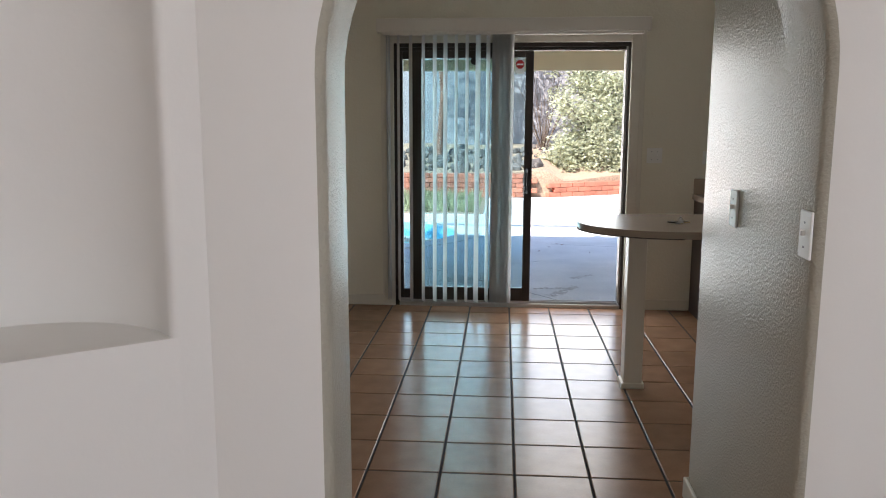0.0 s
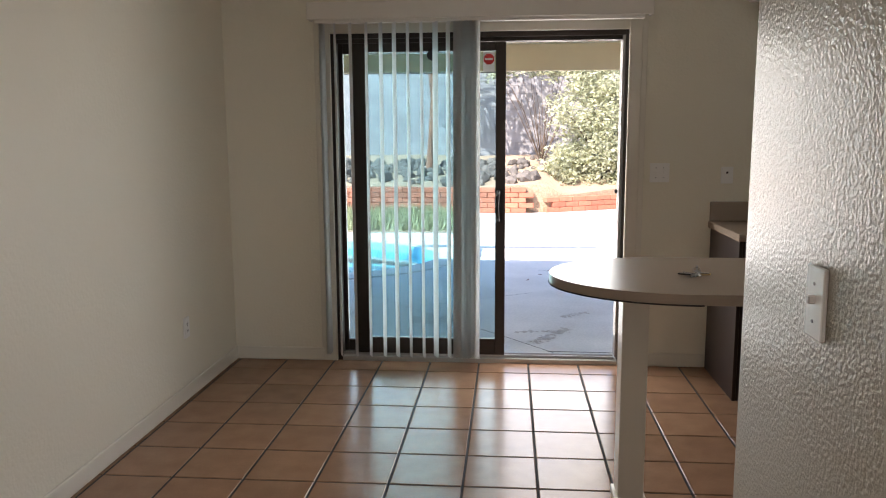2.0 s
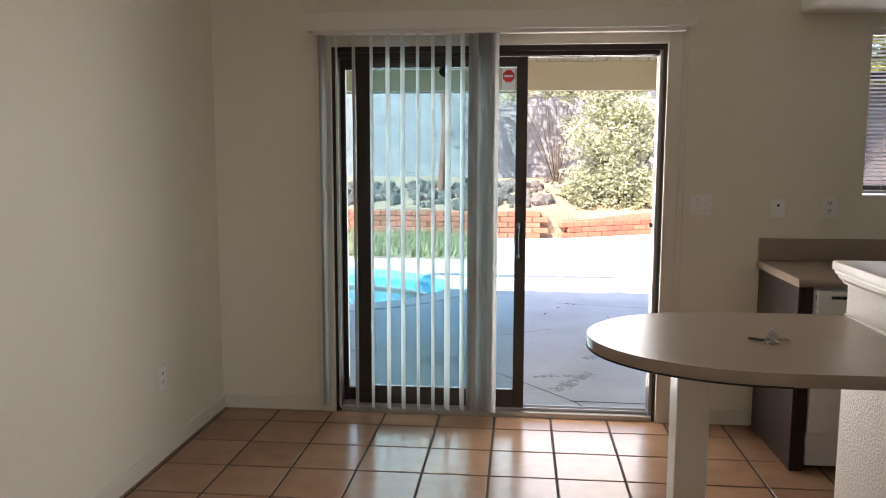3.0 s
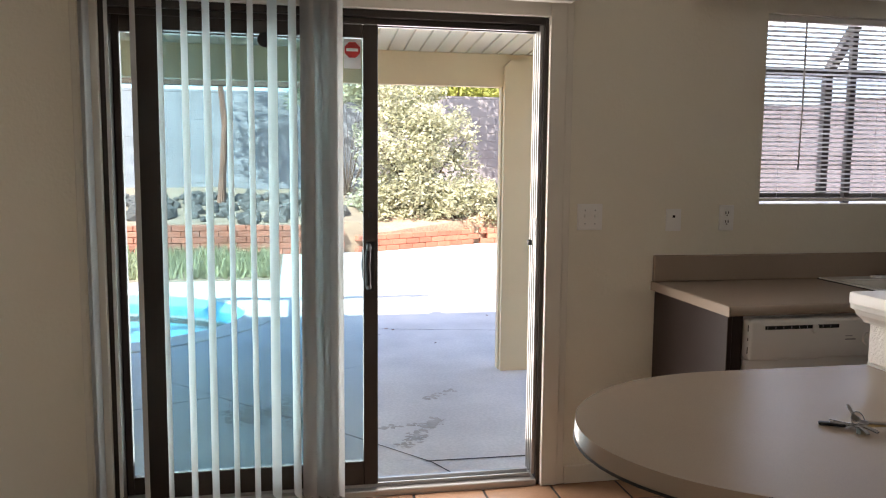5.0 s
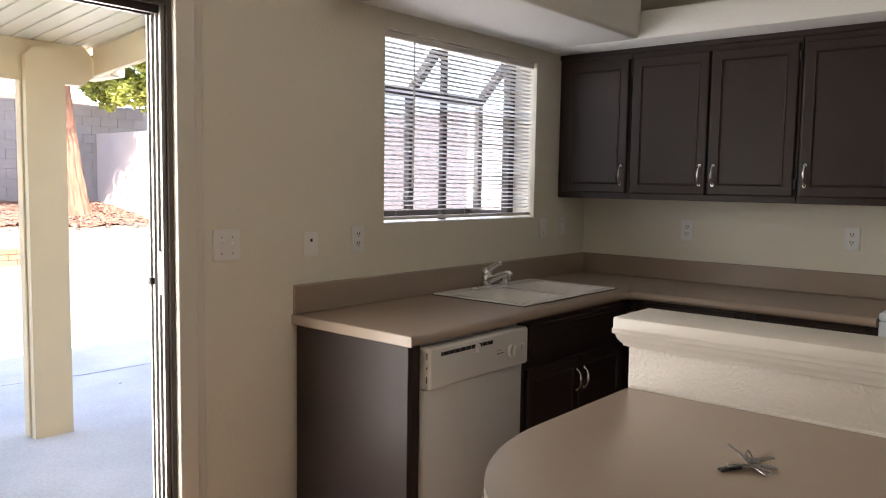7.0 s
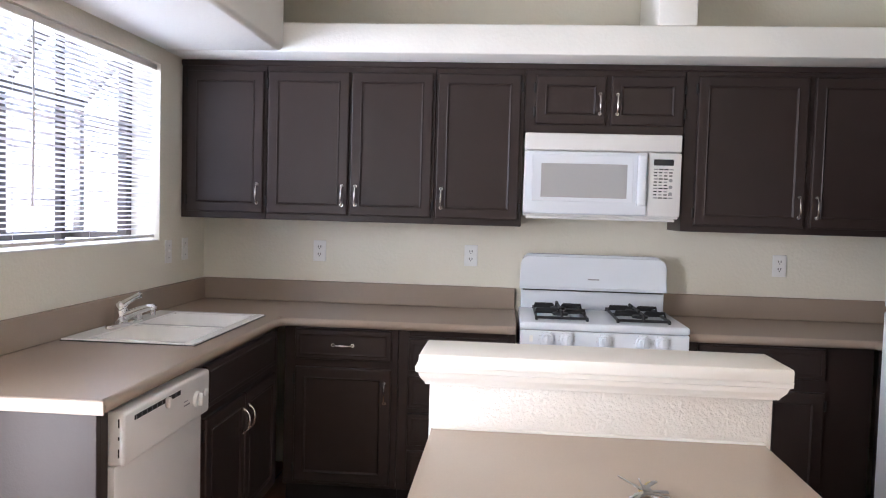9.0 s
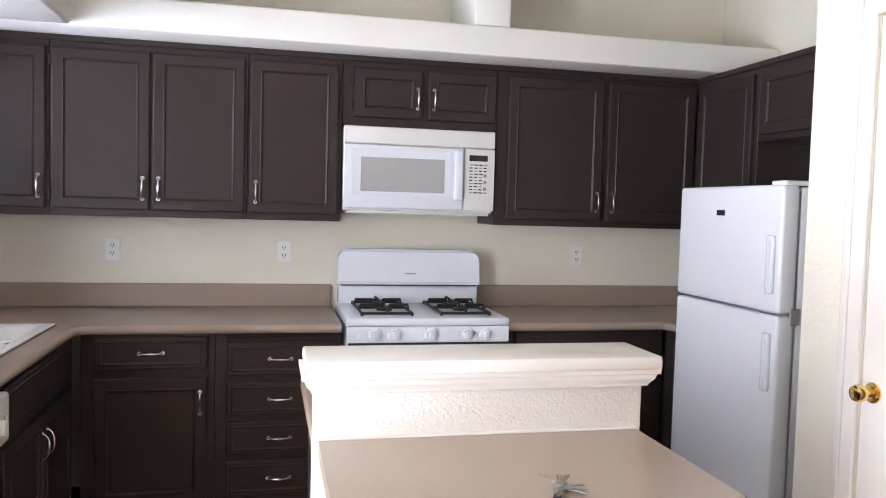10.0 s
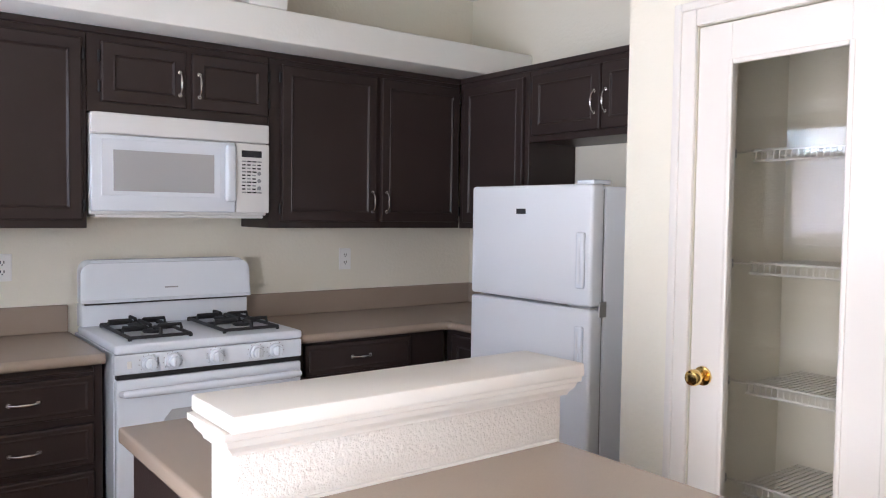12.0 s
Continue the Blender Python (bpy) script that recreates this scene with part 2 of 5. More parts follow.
def bm_cyl(x, y, z, radius, depth, axis="z", sides=20, radius2=None, bevel=0.0):
    turn = {"z": Matrix(), "x": pose(0, 0, 0, 0, 90, 0), "y": pose(0, 0, 0, -90, 0, 0)}[axis]
    bm = bmesh.new()
    bmesh.ops.create_cone(bm, cap_ends=True, segments=sides, radius1=radius, radius2=radius if radius2 is None else radius2, depth=depth, matrix=Matrix.Translation((x, y, z)) @ turn)
    if bevel:
        bmesh.ops.bevel(bm, geom=[e for e in bm.edges if len(e.link_faces) == 2 and e.calc_face_angle(0) > 1.0], offset=bevel, segments=2, affect="EDGES", profile=0.5)
    return bm


def mesh_from(name, bm, mat, smooth=False):
    me = bpy.data.meshes.new(name)
    bm.to_mesh(me)
    bm.free()
    me.materials.append(mat)
    if smooth:
        for p in me.polygons:
            p.use_smooth = True
        me.set_sharp_from_angle(angle=radians(40))
    return me


def part(name, bm, mat, parent, label="", smooth=False, at=None):
    ob = new(name, mesh_from(name, bm, mat, smooth))
    ob.parent = parent
    if at is not None:
        ob.matrix_basis = at
    return tagged(ob, label)


def thing(name, place, label, category, group="", turn=0.0):
    ob = new(name)
    ob.empty_display_size = 0.1
    ob.matrix_basis = pose(*place, 0, 0, turn)
    return tagged(ob, label, category, group)


def structure(name, bm, mat, label="", category="", smooth=False):
    ob = new(name, mesh_from(name, bm, mat, smooth))
    return tagged(ob, label, category or name.split("_")[0], kind="structure")


def single(name, bm, mat, label, category, group="", smooth=False, place=(0, 0, 0), turn=0.0):
    ob = new(name, mesh_from(name, bm, mat, smooth))
    ob.matrix_basis = pose(*place, 0, 0, turn)
    return tagged(ob, label, category, group)

# ---- the large structure ----
NORTH, EAST, WEST, SOUTH = 6.5, 3.77, -1.506, 2.47       # inner faces of the dining room and kitchen
CEIL = 2.74
DOOR_L, DOOR_R, DOOR_H = -0.83, 0.975, 2.06
WIN_L, WIN_R, WIN_B, WIN_T = 2.0, 3.205, 1.262, 2.124
ARCH_L, ARCH_R, ARCH_N, ARCH_F, SPRING, ARCH_RAD = -0.412, 0.758, 2.285, 2.56, 1.57, 0.585
PANTRY_Y = 3.335
NA_X = -0.72                     # where the slanting foyer wall meets the archway wall

# north wall with the sliding door and the kitchen window
structure("wall_north", bm_boxes([
    (WEST - 0.15, DOOR_L, NORTH, NORTH + 0.15, -0.1, CEIL), (DOOR_L, DOOR_R, NORTH, NORTH + 0.15, DOOR_H, CEIL),
    (DOOR_R, WIN_L, NORTH, NORTH + 0.15, -0.1, CEIL), (WIN_L, WIN_R, NORTH, NORTH + 0.15, -0.1, WIN_B),
    (WIN_L, WIN_R, NORTH, NORTH + 0.15, WIN_T, CEIL), (WIN_R, EAST + 0.15, NORTH, NORTH + 0.15, -0.1, CEIL)]), M_WALL,
    "cream painted plaster wall with sliding door and window", "wall")
structure("wall_east", bm_boxes([(EAST, EAST + 0.15, SOUTH - 0.15, NORTH, -0.1, CEIL)]), M_WALL, "cream painted kitchen wall behind the cabinets", "wall")
structure("wall_west", bm_boxes([(WEST - 0.15, WEST, ARCH_F, NORTH, -0.1, CEIL)]), M_WALL, "plain cream painted dining room wall", "wall")
structure("wall_kitchen_south", bm_boxes([(ARCH_R + 0.03, EAST, SOUTH - 0.10, SOUTH, -0.1, CEIL)]), M_WALL, "cream painted wall behind fridge and pantry", "wall")


def arch_wall():
    """A thick wall with a round-headed opening and softly rounded edges."""
    bm = bmesh.new()
    cx = (ARCH_L + ARCH_R) / 2
    opening = [(ARCH_L, 0.0)] + [(cx - ARCH_RAD * math.cos(a), SPRING + ARCH_RAD * math.sin(a)) for a in [math.pi * i / 32 for i in range(33)]] + [(ARCH_R, 0.0)]
    # left leg is one piece with the curve: strips from the opening up to the ceiling
    r = 0.022
    prof = [(ARCH_N, r), (ARCH_N + 0.3 * r, 0.45 * r), (ARCH_N + 0.7 * r, 0.12 * r), (ARCH_N + 1.2 * r, 0.0), (ARCH_F - 1.2 * r, 0.0), (ARCH_F - 0.7 * r, 0.12 * r), (ARCH_F - 0.3 * r, 0.45 * r), (ARCH_F, r)]
    rows = []
    for i, (x, z) in enumerate(opening):
        if i == 0:
            nx, nz = -1, 0
        elif i == len(opening) - 1:
            nx, nz = 1, 0
        else:
            a = math.pi * (i - 1) / 32
            nx, nz = -math.cos(a), math.sin(a)
        keep = min(1.0, max(0.0, (cx + 0.5 - x) / 0.12))       # the far edge runs flush into the passage wall on one side
        rows.append([bm.verts.new((x + nx * d * (keep if y > ARCH_N + 0.1 else 1), y, z + nz * d * (keep if y > ARCH_N + 0.1 else 1))) for y, d in prof])
    for a, b in zip(rows, rows[1:]):
        for k in range(len(prof) - 1):
            bm.faces.new((a[k], a[k + 1], b[k + 1], b[k]))
    for side, y in ((0, ARCH_N), (-1, ARCH_F)):
        outer = []
        for i, row in enumerate(rows):
            v = row[side].co
            if i == 0:
                outer.append(bm.verts.new((NA_X if side == 0 else WEST, y, 0)))
            elif i == len(rows) - 1:
                outer.append(bm.verts.new((ARCH_R + 0.12, y, 0)))
            else:
                left = NA_X if side == 0 else WEST
                t = (v.x - rows[1][side].co.x) / (rows[-2][side].co.x - rows[1][side].co.x)
                outer.append(bm.verts.new((left + (ARCH_R + 0.12 - left) * t, y, CEIL)))
        for i in range(len(rows) - 1):
            f = (rows[i][side], rows[i + 1][side], outer[i + 1], outer[i])
            bm.faces.new(f if side else f[::-1])
    bmesh.ops.recalc_face_normals(bm, faces=bm.faces[:])
    return bm


arch = structure("wall_arch", arch_wall(), M_JAMB_SHADED, "thick textured wall with a round arched opening", "archway", smooth=True)
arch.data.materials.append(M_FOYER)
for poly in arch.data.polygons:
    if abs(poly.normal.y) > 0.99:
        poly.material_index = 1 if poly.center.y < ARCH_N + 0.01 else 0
structure("wall_passage", bm_prism([(ARCH_R, ARCH_F), (ARCH_R + 0.12, ARCH_F), (ARCH_R + 0.12, PANTRY_Y), (ARCH_R + 0.02, PANTRY_Y), (ARCH_R + 0.006, PANTRY_Y - 0.006), (ARCH_R, PANTRY_Y - 0.02)], 0, CEIL), M_JAMB_SHADED, "textured cream wall beside the archway", "wall", smooth=True)
# pantry front wall with its doorway, and its far side
PD_L, PD_R, PD_H = 0.978, 1.574, 2.062
structure("wall_pantry", bm_boxes([
    (ARCH_R + 0.12, PD_L, PANTRY_Y - 0.12, PANTRY_Y - 0.002, 0, CEIL), (PD_R, 1.85, PANTRY_Y - 0.12, PANTRY_Y - 0.002, 0, CEIL),
    (PD_L, PD_R, PANTRY_Y - 0.12, PANTRY_Y - 0.002, PD_H, CEIL), (1.75, 1.85, SOUTH, PANTRY_Y - 0.12, 0, CEIL)]), M_WALL,
    "cream textured pantry wall around a glazed door", "wall")
structure("ceiling", bm_boxes([(WEST - 0.15, EAST + 0.15, ARCH_N, NORTH + 0.15, CEIL, CEIL + 0.15)]), M_CEIL, "plain cream painted ceiling", "ceiling")

# dropped soffit over the kitchen cabinets with the plant ledge
SOFF_Z, SOFF_Y, SOFF_X = 2.195, 5.895, 3.235
structure("soffit_north", bm_boxes([(1.63, SOFF_X, SOFF_Y, NORTH, SOFF_Z, CEIL)], 0.03, 3), M_LEDGE, "dropped cream soffit above the kitchen window", "soffit", smooth=True)
structure("soffit_ledge", bm_boxes([(SOFF_X, EAST, SOUTH, NORTH, SOFF_Z, 2.34)], 0.015, 2), M_LEDGE, "deep cream plant ledge above the cabinets", "ledge", smooth=True)
structure("soffit_pillar", bm_boxes([(SOFF_X + 0.002, EAST, 3.945, 4.127, 2.338, CEIL)], 0.012, 2), M_LEDGE, "square cream pillar between two ledge openings", "pillar", smooth=True)

# foyer that the walk starts in
FX0, FX1, FY0 = -2.0, 2.6, -2.6
NA = Vector((NA_X, ARCH_N, 0))            # the slanting wall starts beside the archway


def foyer_niche_wall():
    """Slanting wall with a round-backed niche; built along its own length, then turned."""
    bm = bmesh.new()
    length, s0, s1, z0, z1, depth = 1.63, 0.098, 0.808, 0.925, 2.2, 0.355
    mid, rad = (s0 + s1) / 2, (s1 - s0) / 2
    back = [(mid - rad * math.cos(a), depth * math.sin(a)) for a in [radians(4 + 172 * i / 28) for i in range(29)]]
    nose = [(0.022, 0.0), (0.012, 0.002), (0.005, 0.007)]          # softly rounded mouth of the niche
    cols = [(0.0, 0.0), *[(s0 - a, b) for a, b in nose], *back, *[(s1 + a, b) for a, b in nose[::-1]], (length, 0.0)]

    def quad(*p):
        if len({tuple(round(c, 5) for c in q) for q in p}) > 2:
            bm.faces.new([bm.verts.new(q) for q in p])
    for k, ((a, da), (b, db)) in enumerate(zip(cols, cols[1:])):
        quad((a, 0, 0), (b, 0, 0), (b, 0, z0), (a, 0, z0))
        quad((a, 0, z1), (b, 0, z1), (b, 0, CEIL), (a, 0, CEIL))
        quad((a, da, z0), (b, db, z0), (b, db, z1), (a, da, z1))
        if 0 < k < len(cols) - 2:
            for z in (z0, z1):
                p = [(a, 0, z), (b, 0, z), (b, db, z), (a, da, z)]
                quad(*[q for i, q in enumerate(p) if q not in p[:i]])
    bmesh.ops.remove_doubles(bm, verts=bm.verts[:], dist=0.0005)
    c, d = 0.79, 0.613
    bm.transform(Matrix(((-c, -d, 0, NA.x), (-d, c, 0, NA.y), (0, 0, 1, 0), (0, 0, 0, 1))))
    bmesh.ops.recalc_face_normals(bm, faces=bm.faces[:])
    return bm


structure("wall_niche", foyer_niche_wall(), M_FOYER, "slanting off-white wall with a round-backed niche", "wall", smooth=True)
structure("wall_foyer_north", bm_boxes([(ARCH_R + 0.12, FX1, ARCH_N, ARCH_N + 0.02, 0, CEIL)]), M_FOYER, "off-white painted foyer wall", "wall")
# Unseen opening added here so that the foyer lamp can shine in.
structure("wall_foyer_east", bm_boxes([(FX1, FX1 + 0.15, FY0, -2.45, 0, CEIL), (FX1, FX1 + 0.15, -0.55, ARCH_N, 0, CEIL), (FX1, FX1 + 0.15, -2.45, -0.55, 0, 0.5), (FX1, FX1 + 0.15, -2.45, -0.55, 2.5, CEIL)]), M_FOYER, "off-white foyer wall with an added opening for the fill lamp", "wall")
structure("wall_foyer_west", bm_boxes([(FX0 - 0.15, FX0, FY0, 1.31, 0, CEIL)]), M_FOYER, "off-white painted foyer wall", "wall")
structure("wall_foyer_south", bm_boxes([(FX0, FX1 + 0.15, FY0 - 0.15, FY0, 0, CEIL)]), M_FOYER, "off-white painted foyer wall", "wall")
structure("ceiling_foyer", bm_boxes([(FX0 - 0.15, FX1 + 0.15, FY0 - 0.15, ARCH_N, CEIL, CEIL + 0.15)]), M_CEIL, "plain foyer ceiling", "ceiling")

# floor bed under the tiles
floor = structure("floor", bm_boxes([(-2.2, EAST + 0.15, FY0 - 0.2, NORTH + 0.15, -0.12, -0.004)]), M_GROUT, "terracotta tile floor with dark grout", "floor")

# skirting boards
def skirting(boxes):
    bm = bm_boxes(boxes, 0.006, 2)
    structure("baseboard", bm, M_TRIM, "cream painted skirting board", "baseboard")


for b in [(WEST, WEST + 0.014, ARCH_F, NORTH, 0, 0.085), (WEST + 0.014, -0.905, NORTH - 0.014, NORTH, 0, 0.085), (1.085, 1.485, NORTH - 0.014, NORTH, 0, 0.085),
          (WEST + 0.014, ARCH_L - 0.03, ARCH_F, ARCH_F + 0.014, 0, 0.085), (ARCH_R - 0.014, ARCH_R, ARCH_F + 0.05, PANTRY_Y + 0.012, 0, 0.085),
          (ARCH_R - 0.014, 0.918, PANTRY_Y, PANTRY_Y + 0.012, 0, 0.085), (1.675, 1.85, PANTRY_Y, PANTRY_Y + 0.012, 0, 0.085)]:
    skirting([b])

# ---- kitchen cabinets ----
TOP = 0.920                      # worktop height


def bm_panel(w, h, t=0.02, rail=0.055, sink=0.008):
    """A framed front with a sunken panel; its face looks to -y."""
    bm = bm_boxes([(0, w, -t, 0, 0, h)])
    bmesh.ops.bevel(bm, geom=[e for e in bm.edges if all(v.co.y < -t + 1e-5 for v in e.verts)], offset=0.007, segments=2, affect="EDGES", profile=0.5)
    face = max((f for f in bm.faces if f.normal.y < -0.9), key=lambda f: f.calc_area())
    bmesh.ops.inset_region(bm, faces=[face], thickness=rail, depth=0.0)
    bmesh.ops.inset_region(bm, faces=[face], thickness=0.006, depth=0.003)
    bmesh.ops.inset_region(bm, faces=[face], thickness=0.012, depth=-sink)
    return bm


def bm_pull(length, upright):
    """A bowed bar pull with swollen middle and round feet, standing out to -y."""
    pts, rad = [], []
    for i in range(13):
        t = i / 12 * 2 - 1
        pts.append((t * length / 2, -0.004 - 0.024 * (1 - t ** 4), 0))
        rad.append(0.0035 + 0.0028 * max(0, 1 - (t * 2.2) ** 2) + (0.003 if abs(t) > 0.95 else 0))
    bm = bm_join(bm_tube(pts, rad, 8), *[bm_cyl(s * length / 2, -0.003, 0, 0.009, 0.006, "y", 12) for s in (-1, 1)])
    if upright:
        bm.transform(pose(0, 0, 0, 0, 90, 0))
    return bm


PULL_V, PULL_H = mesh_from("handle", bm_pull(0.096, True), M_NICKEL, True), mesh_from("handle", bm_pull(0.096, False), M_NICKEL, True)
HINGE = mesh_from("hinge", bm_boxes([(-0.006, 0.006, -0.012, 0, -0.025, 0.025)], 0.003), M_BLACK)


def shared(name, me, parent, place, label=""):
    ob = new(name, me)
    ob.parent, ob.location = parent, place
    return tagged(ob, label)


def cabinet(name, place, turn, w, z0, z1, depth, fronts, label, group, toe=False):
    """fronts: (kind, u0, u1, z0, z1, pull) with pull 'l', 'r', 'c' or ''; upper doors have it low, lower doors high."""
    ob = thing(name, place, label, "cabinet", group, turn)
    part("body", bm_boxes([(0, w, 0.0, depth, z0, z1)] if name != "sink_cabinet" else [(0, w, 0.0, 0.02, z0, z1), (0, w, 0.021, depth, z0, 0.75)], 0.002), M_CAB, ob)
    if toe:
        part("toe_kick", bm_boxes([(0.0, w, 0.06, depth, 0, z0)]), M_TOE, ob)
    for kind, u0, u1, a, b, pull in fronts:
        rail = 0.055 if kind == "door" else 0.018
        f = part("door" if kind == "door" else "drawer", bm_panel(u1 - u0, b - a, rail=rail, sink=0.007 if kind == "door" else 0.002), M_CAB, ob)
        f.location = (u0, 0, a)
        if pull == "c":
            shared("handle", PULL_H, f, ((u1 - u0) / 2, -0.02, (b - a) / 2), "satin nickel bar pull")
        elif pull:
            u = u1 - u0 - 0.028 if pull == "r" else 0.028
            low = z0 > 1
            v = 0.1 if low else (b - a) - 0.11
            if b - a < 0.4 and low:
                v = (b - a) * 0.42
            shared("handle", PULL_V, f, (u, -0.02, v), "satin nickel bar pull")
            hu = -0.006 if pull == "r" else u1 - u0 + 0.006
            for hz in (0.06, b - a - 0.06):
                shared("hinge", HINGE, f, (hu, -0.004, hz))
    return ob


UX, UB, UT = 3.45, 1.38, 2.195
UP = "upper kitchen cabinets"


def east(y, *fronts):
    return [(k, y - a, y - b, c, d, p) for k, a, b, c, d, p in fronts]


cabinet("wall_cabinet", (UX, 6.497, 0), -90, 0.452, UB, UT, 0.318, east(6.497, ("door", 6.461, 6.058, 1.412, 2.138, "r")), "dark brown wall cabinet with one closed panelled door", UP)
cabinet("wall_cabinet", (UX, 6.043, 0), -90, 0.87, UB, UT, 0.318, east(6.043, ("door", 6.033, 5.614, 1.412, 2.138, "r"), ("door", 5.600, 5.186, 1.412, 2.138, "l")), "dark brown wall cabinet with two closed panelled doors", UP)
cabinet("wall_cabinet", (UX, 5.171, 0), -90, 0.444, UB, UT, 0.318, east(5.171, ("door", 5.161, 4.745, 1.412, 2.138, "l")), "dark brown wall cabinet with one door beside the microwave", UP)
cabinet("wall_cabinet", (UX, 4.725, 0), -90, 0.783, 1.853, UT, 0.318, east(4.725, ("door", 4.672, 4.329, 1.895, 2.136, "r"), ("door", 4.301, 3.949, 1.895, 2.136, "l")), "short dark brown cabinet above the microwave", UP)
cabinet("wall_cabinet", (UX, 3.94, 0), -90, 1.13, UB, UT, 0.318, east(3.94, ("door", 3.88, 3.356, 1.412, 2.142, "r"), ("door", 3.328, 2.825, 1.412, 2.142, "l")), "dark brown wall cabinet with two wide panelled doors", UP)
cabinet("wall_cabinet", (UX - 0.002, 2.808, 0), 180, 0.548, UB, UT, 0.335, [("door", 0.05, 0.52, 1.412, 2.138, "")], "dark brown corner wall cabinet beside the fridge", UP)
cabinet("wall_cabinet", (2.898, 2.808, 0), 180, 1.045, 1.815, UT, 0.335, [("door", 0.032, 0.468, 1.845, 2.138, "r"), ("door", 0.478, 0.918, 1.845, 2.138, "l")], "short dark brown cabinet above the fridge", UP)
for b in [(UX - 0.012, UX + 0.01, 2.80, 6.498, 2.165, 2.194), (1.853, UX - 0.013, 2.798, 2.82, 2.165, 2.194)]:
    single("cornice_strip", bm_boxes([b], 0.004), M_CAB, "thin dark brown strip along the cabinet tops", "moulding")

BX, BH = 3.17, TOP - 0.04
LOW = "lower kitchen cabinets"
cabinet("base_cabinet", (BX, 5.85, 0), -90, 0.555, 0.1, BH, 0.58, east(5.85, ("drawer", 5.794, 5.326, 0.721, 0.866, "c"), ("door", 5.794, 5.326, 0.12, 0.681, "r")), "dark brown base cabinet with one drawer and one door", LOW, True)
cabinet("base_cabinet", (BX, 5.293, 0), -90, 0.555, 0.1, BH, 0.58, east(5.293, ("drawer", 5.243, 4.772, 0.850, 0.868, ""), ("drawer", 5.243, 4.772, 0.685, 0.836, "c"), ("drawer", 5.243, 4.772, 0.502, 0.656, "c"), ("drawer", 5.243, 4.772, 0.324, 0.478, "c"), ("drawer", 5.243, 4.772, 0.135, 0.297, "c")), "dark brown stack of drawers beside the stove", LOW, True)
cabinet("base_cabinet", (BX, 3.95, 0), -90, 0.84, 0.1, BH, 0.58, east(3.95, ("drawer", 3.899, 3.326, 0.725, 0.866, "c"), ("door", 3.899, 3.62, 0.12, 0.665, "r"), ("door", 3.605, 3.326, 0.12, 0.665, "l")), "dark brown base cabinet between stove and corner", LOW, True)
cabinet("base_cabinet", (3.168, 3.095, 0), 180, 0.37, 0.1, BH, 0.6, [("door", 0.06, 0.35, 0.12, 0.855, "r")], "dark brown base cabinet beside the fridge", LOW, True)
cabinet("sink_cabinet", (2.186, 5.885, 0), 0, 0.984, 0.1, BH, 0.6, [("drawer", 0.05, 0.90, 0.70, 0.86, ""), ("door", 0.05, 0.47, 0.12, 0.665, "r"), ("door", 0.48, 0.90, 0.12, 0.665, "l")], "dark brown sink cabinet with two closed doors", LOW, True)
end = thing("cabinet_end_panel", (1.49, 5.875, 0), "dark brown wooden end panel beside the dishwasher", "cabinet panel")
part("panel", bm_boxes([(0, 0.02, 0, 0.605, 0, BH)], 0.002), M_CAB, end)
part("front_strip", bm_boxes([(0.021, 0.066, 0.002, 0.04, 0, BH)], 0.003), M_CAB, end)

# ---- worktops ----
SK = (2.315, 3.128, 5.955, 6.455)     # sink cut-out x0 x1 y0 y1


def bm_cells(xs, ys, skip, z0, z1):
    """A slab over a grid of cells, leaving out those in skip, with walls round every edge."""
    bm = bmesh.new()
    v = {(i, j, k): bm.verts.new((x, y, z)) for i, x in enumerate(xs) for j, y in enumerate(ys) for k, z in enumerate((z0, z1))}
    cells = {(i, j) for i in range(len(xs) - 1) for j in range(len(ys) - 1)} - set(skip)
    for i, j in cells:
        bm.faces.new((v[i, j, 1], v[i + 1, j, 1], v[i + 1, j + 1, 1], v[i, j + 1, 1]))
        bm.faces.new((v[i, j, 0], v[i, j + 1, 0], v[i + 1, j + 1, 0], v[i + 1, j, 0]))
        for (di, dj), a, b in (((-1, 0), (i, j + 1), (i, j)), ((1, 0), (i + 1, j), (i + 1, j + 1)), ((0, -1), (i, j), (i + 1, j)), ((0, 1), (i + 1, j + 1), (i, j + 1))):
            if (i + di, j + dj) not in cells:
                bm.faces.new((v[(*a, 0)], v[(*b, 0)], v[(*b, 1)], v[(*a, 1)]))
    for q in [q for q in bm.verts if not q.link_faces]:
        bm.verts.remove(q)
    return bm


wt = thing("worktop", (0, 0, 0), "taupe laminate L-shaped kitchen worktop with splashback", "worktop")
part("slab", bm_cells([1.485, SK[0], SK[1] - 0.0001, 3.1301, EAST], [4.738, 5.865, SK[2], SK[3], NORTH], [(0, 0), (1, 0), (2, 0), (1, 2)], BH, TOP), M_LAM, wt)


def nosing(points, parent):
    part("front_edge", bm_tube(points, 0.0198, 12), M_LAM, parent, smooth=True)


nosing([(1.486, 5.866, TOP - 0.02), (3.06, 5.866, TOP - 0.02), (3.105, 5.855, TOP - 0.02), (3.128, 5.82, TOP - 0.02), (3.13, 5.78, TOP - 0.02), (3.13, 4.739, TOP - 0.02)], wt)
part("end_strip", bm_boxes([(1.479, 1.486, 5.85, NORTH, BH, TOP - 0.001)], 0.002), M_LAM, wt)
part("splashback", bm_boxes([(1.485, EAST - 0.02, NORTH - 0.02, NORTH, TOP, 1.038)], 0.004), M_LAM, wt)
part("splashback", bm_boxes([(EAST - 0.02, EAST, 4.738, NORTH, TOP, 1.038)], 0.004), M_LAM, wt)
wt2 = thing("worktop", (0, 0, 0), "taupe laminate worktop between stove and fridge", "worktop")
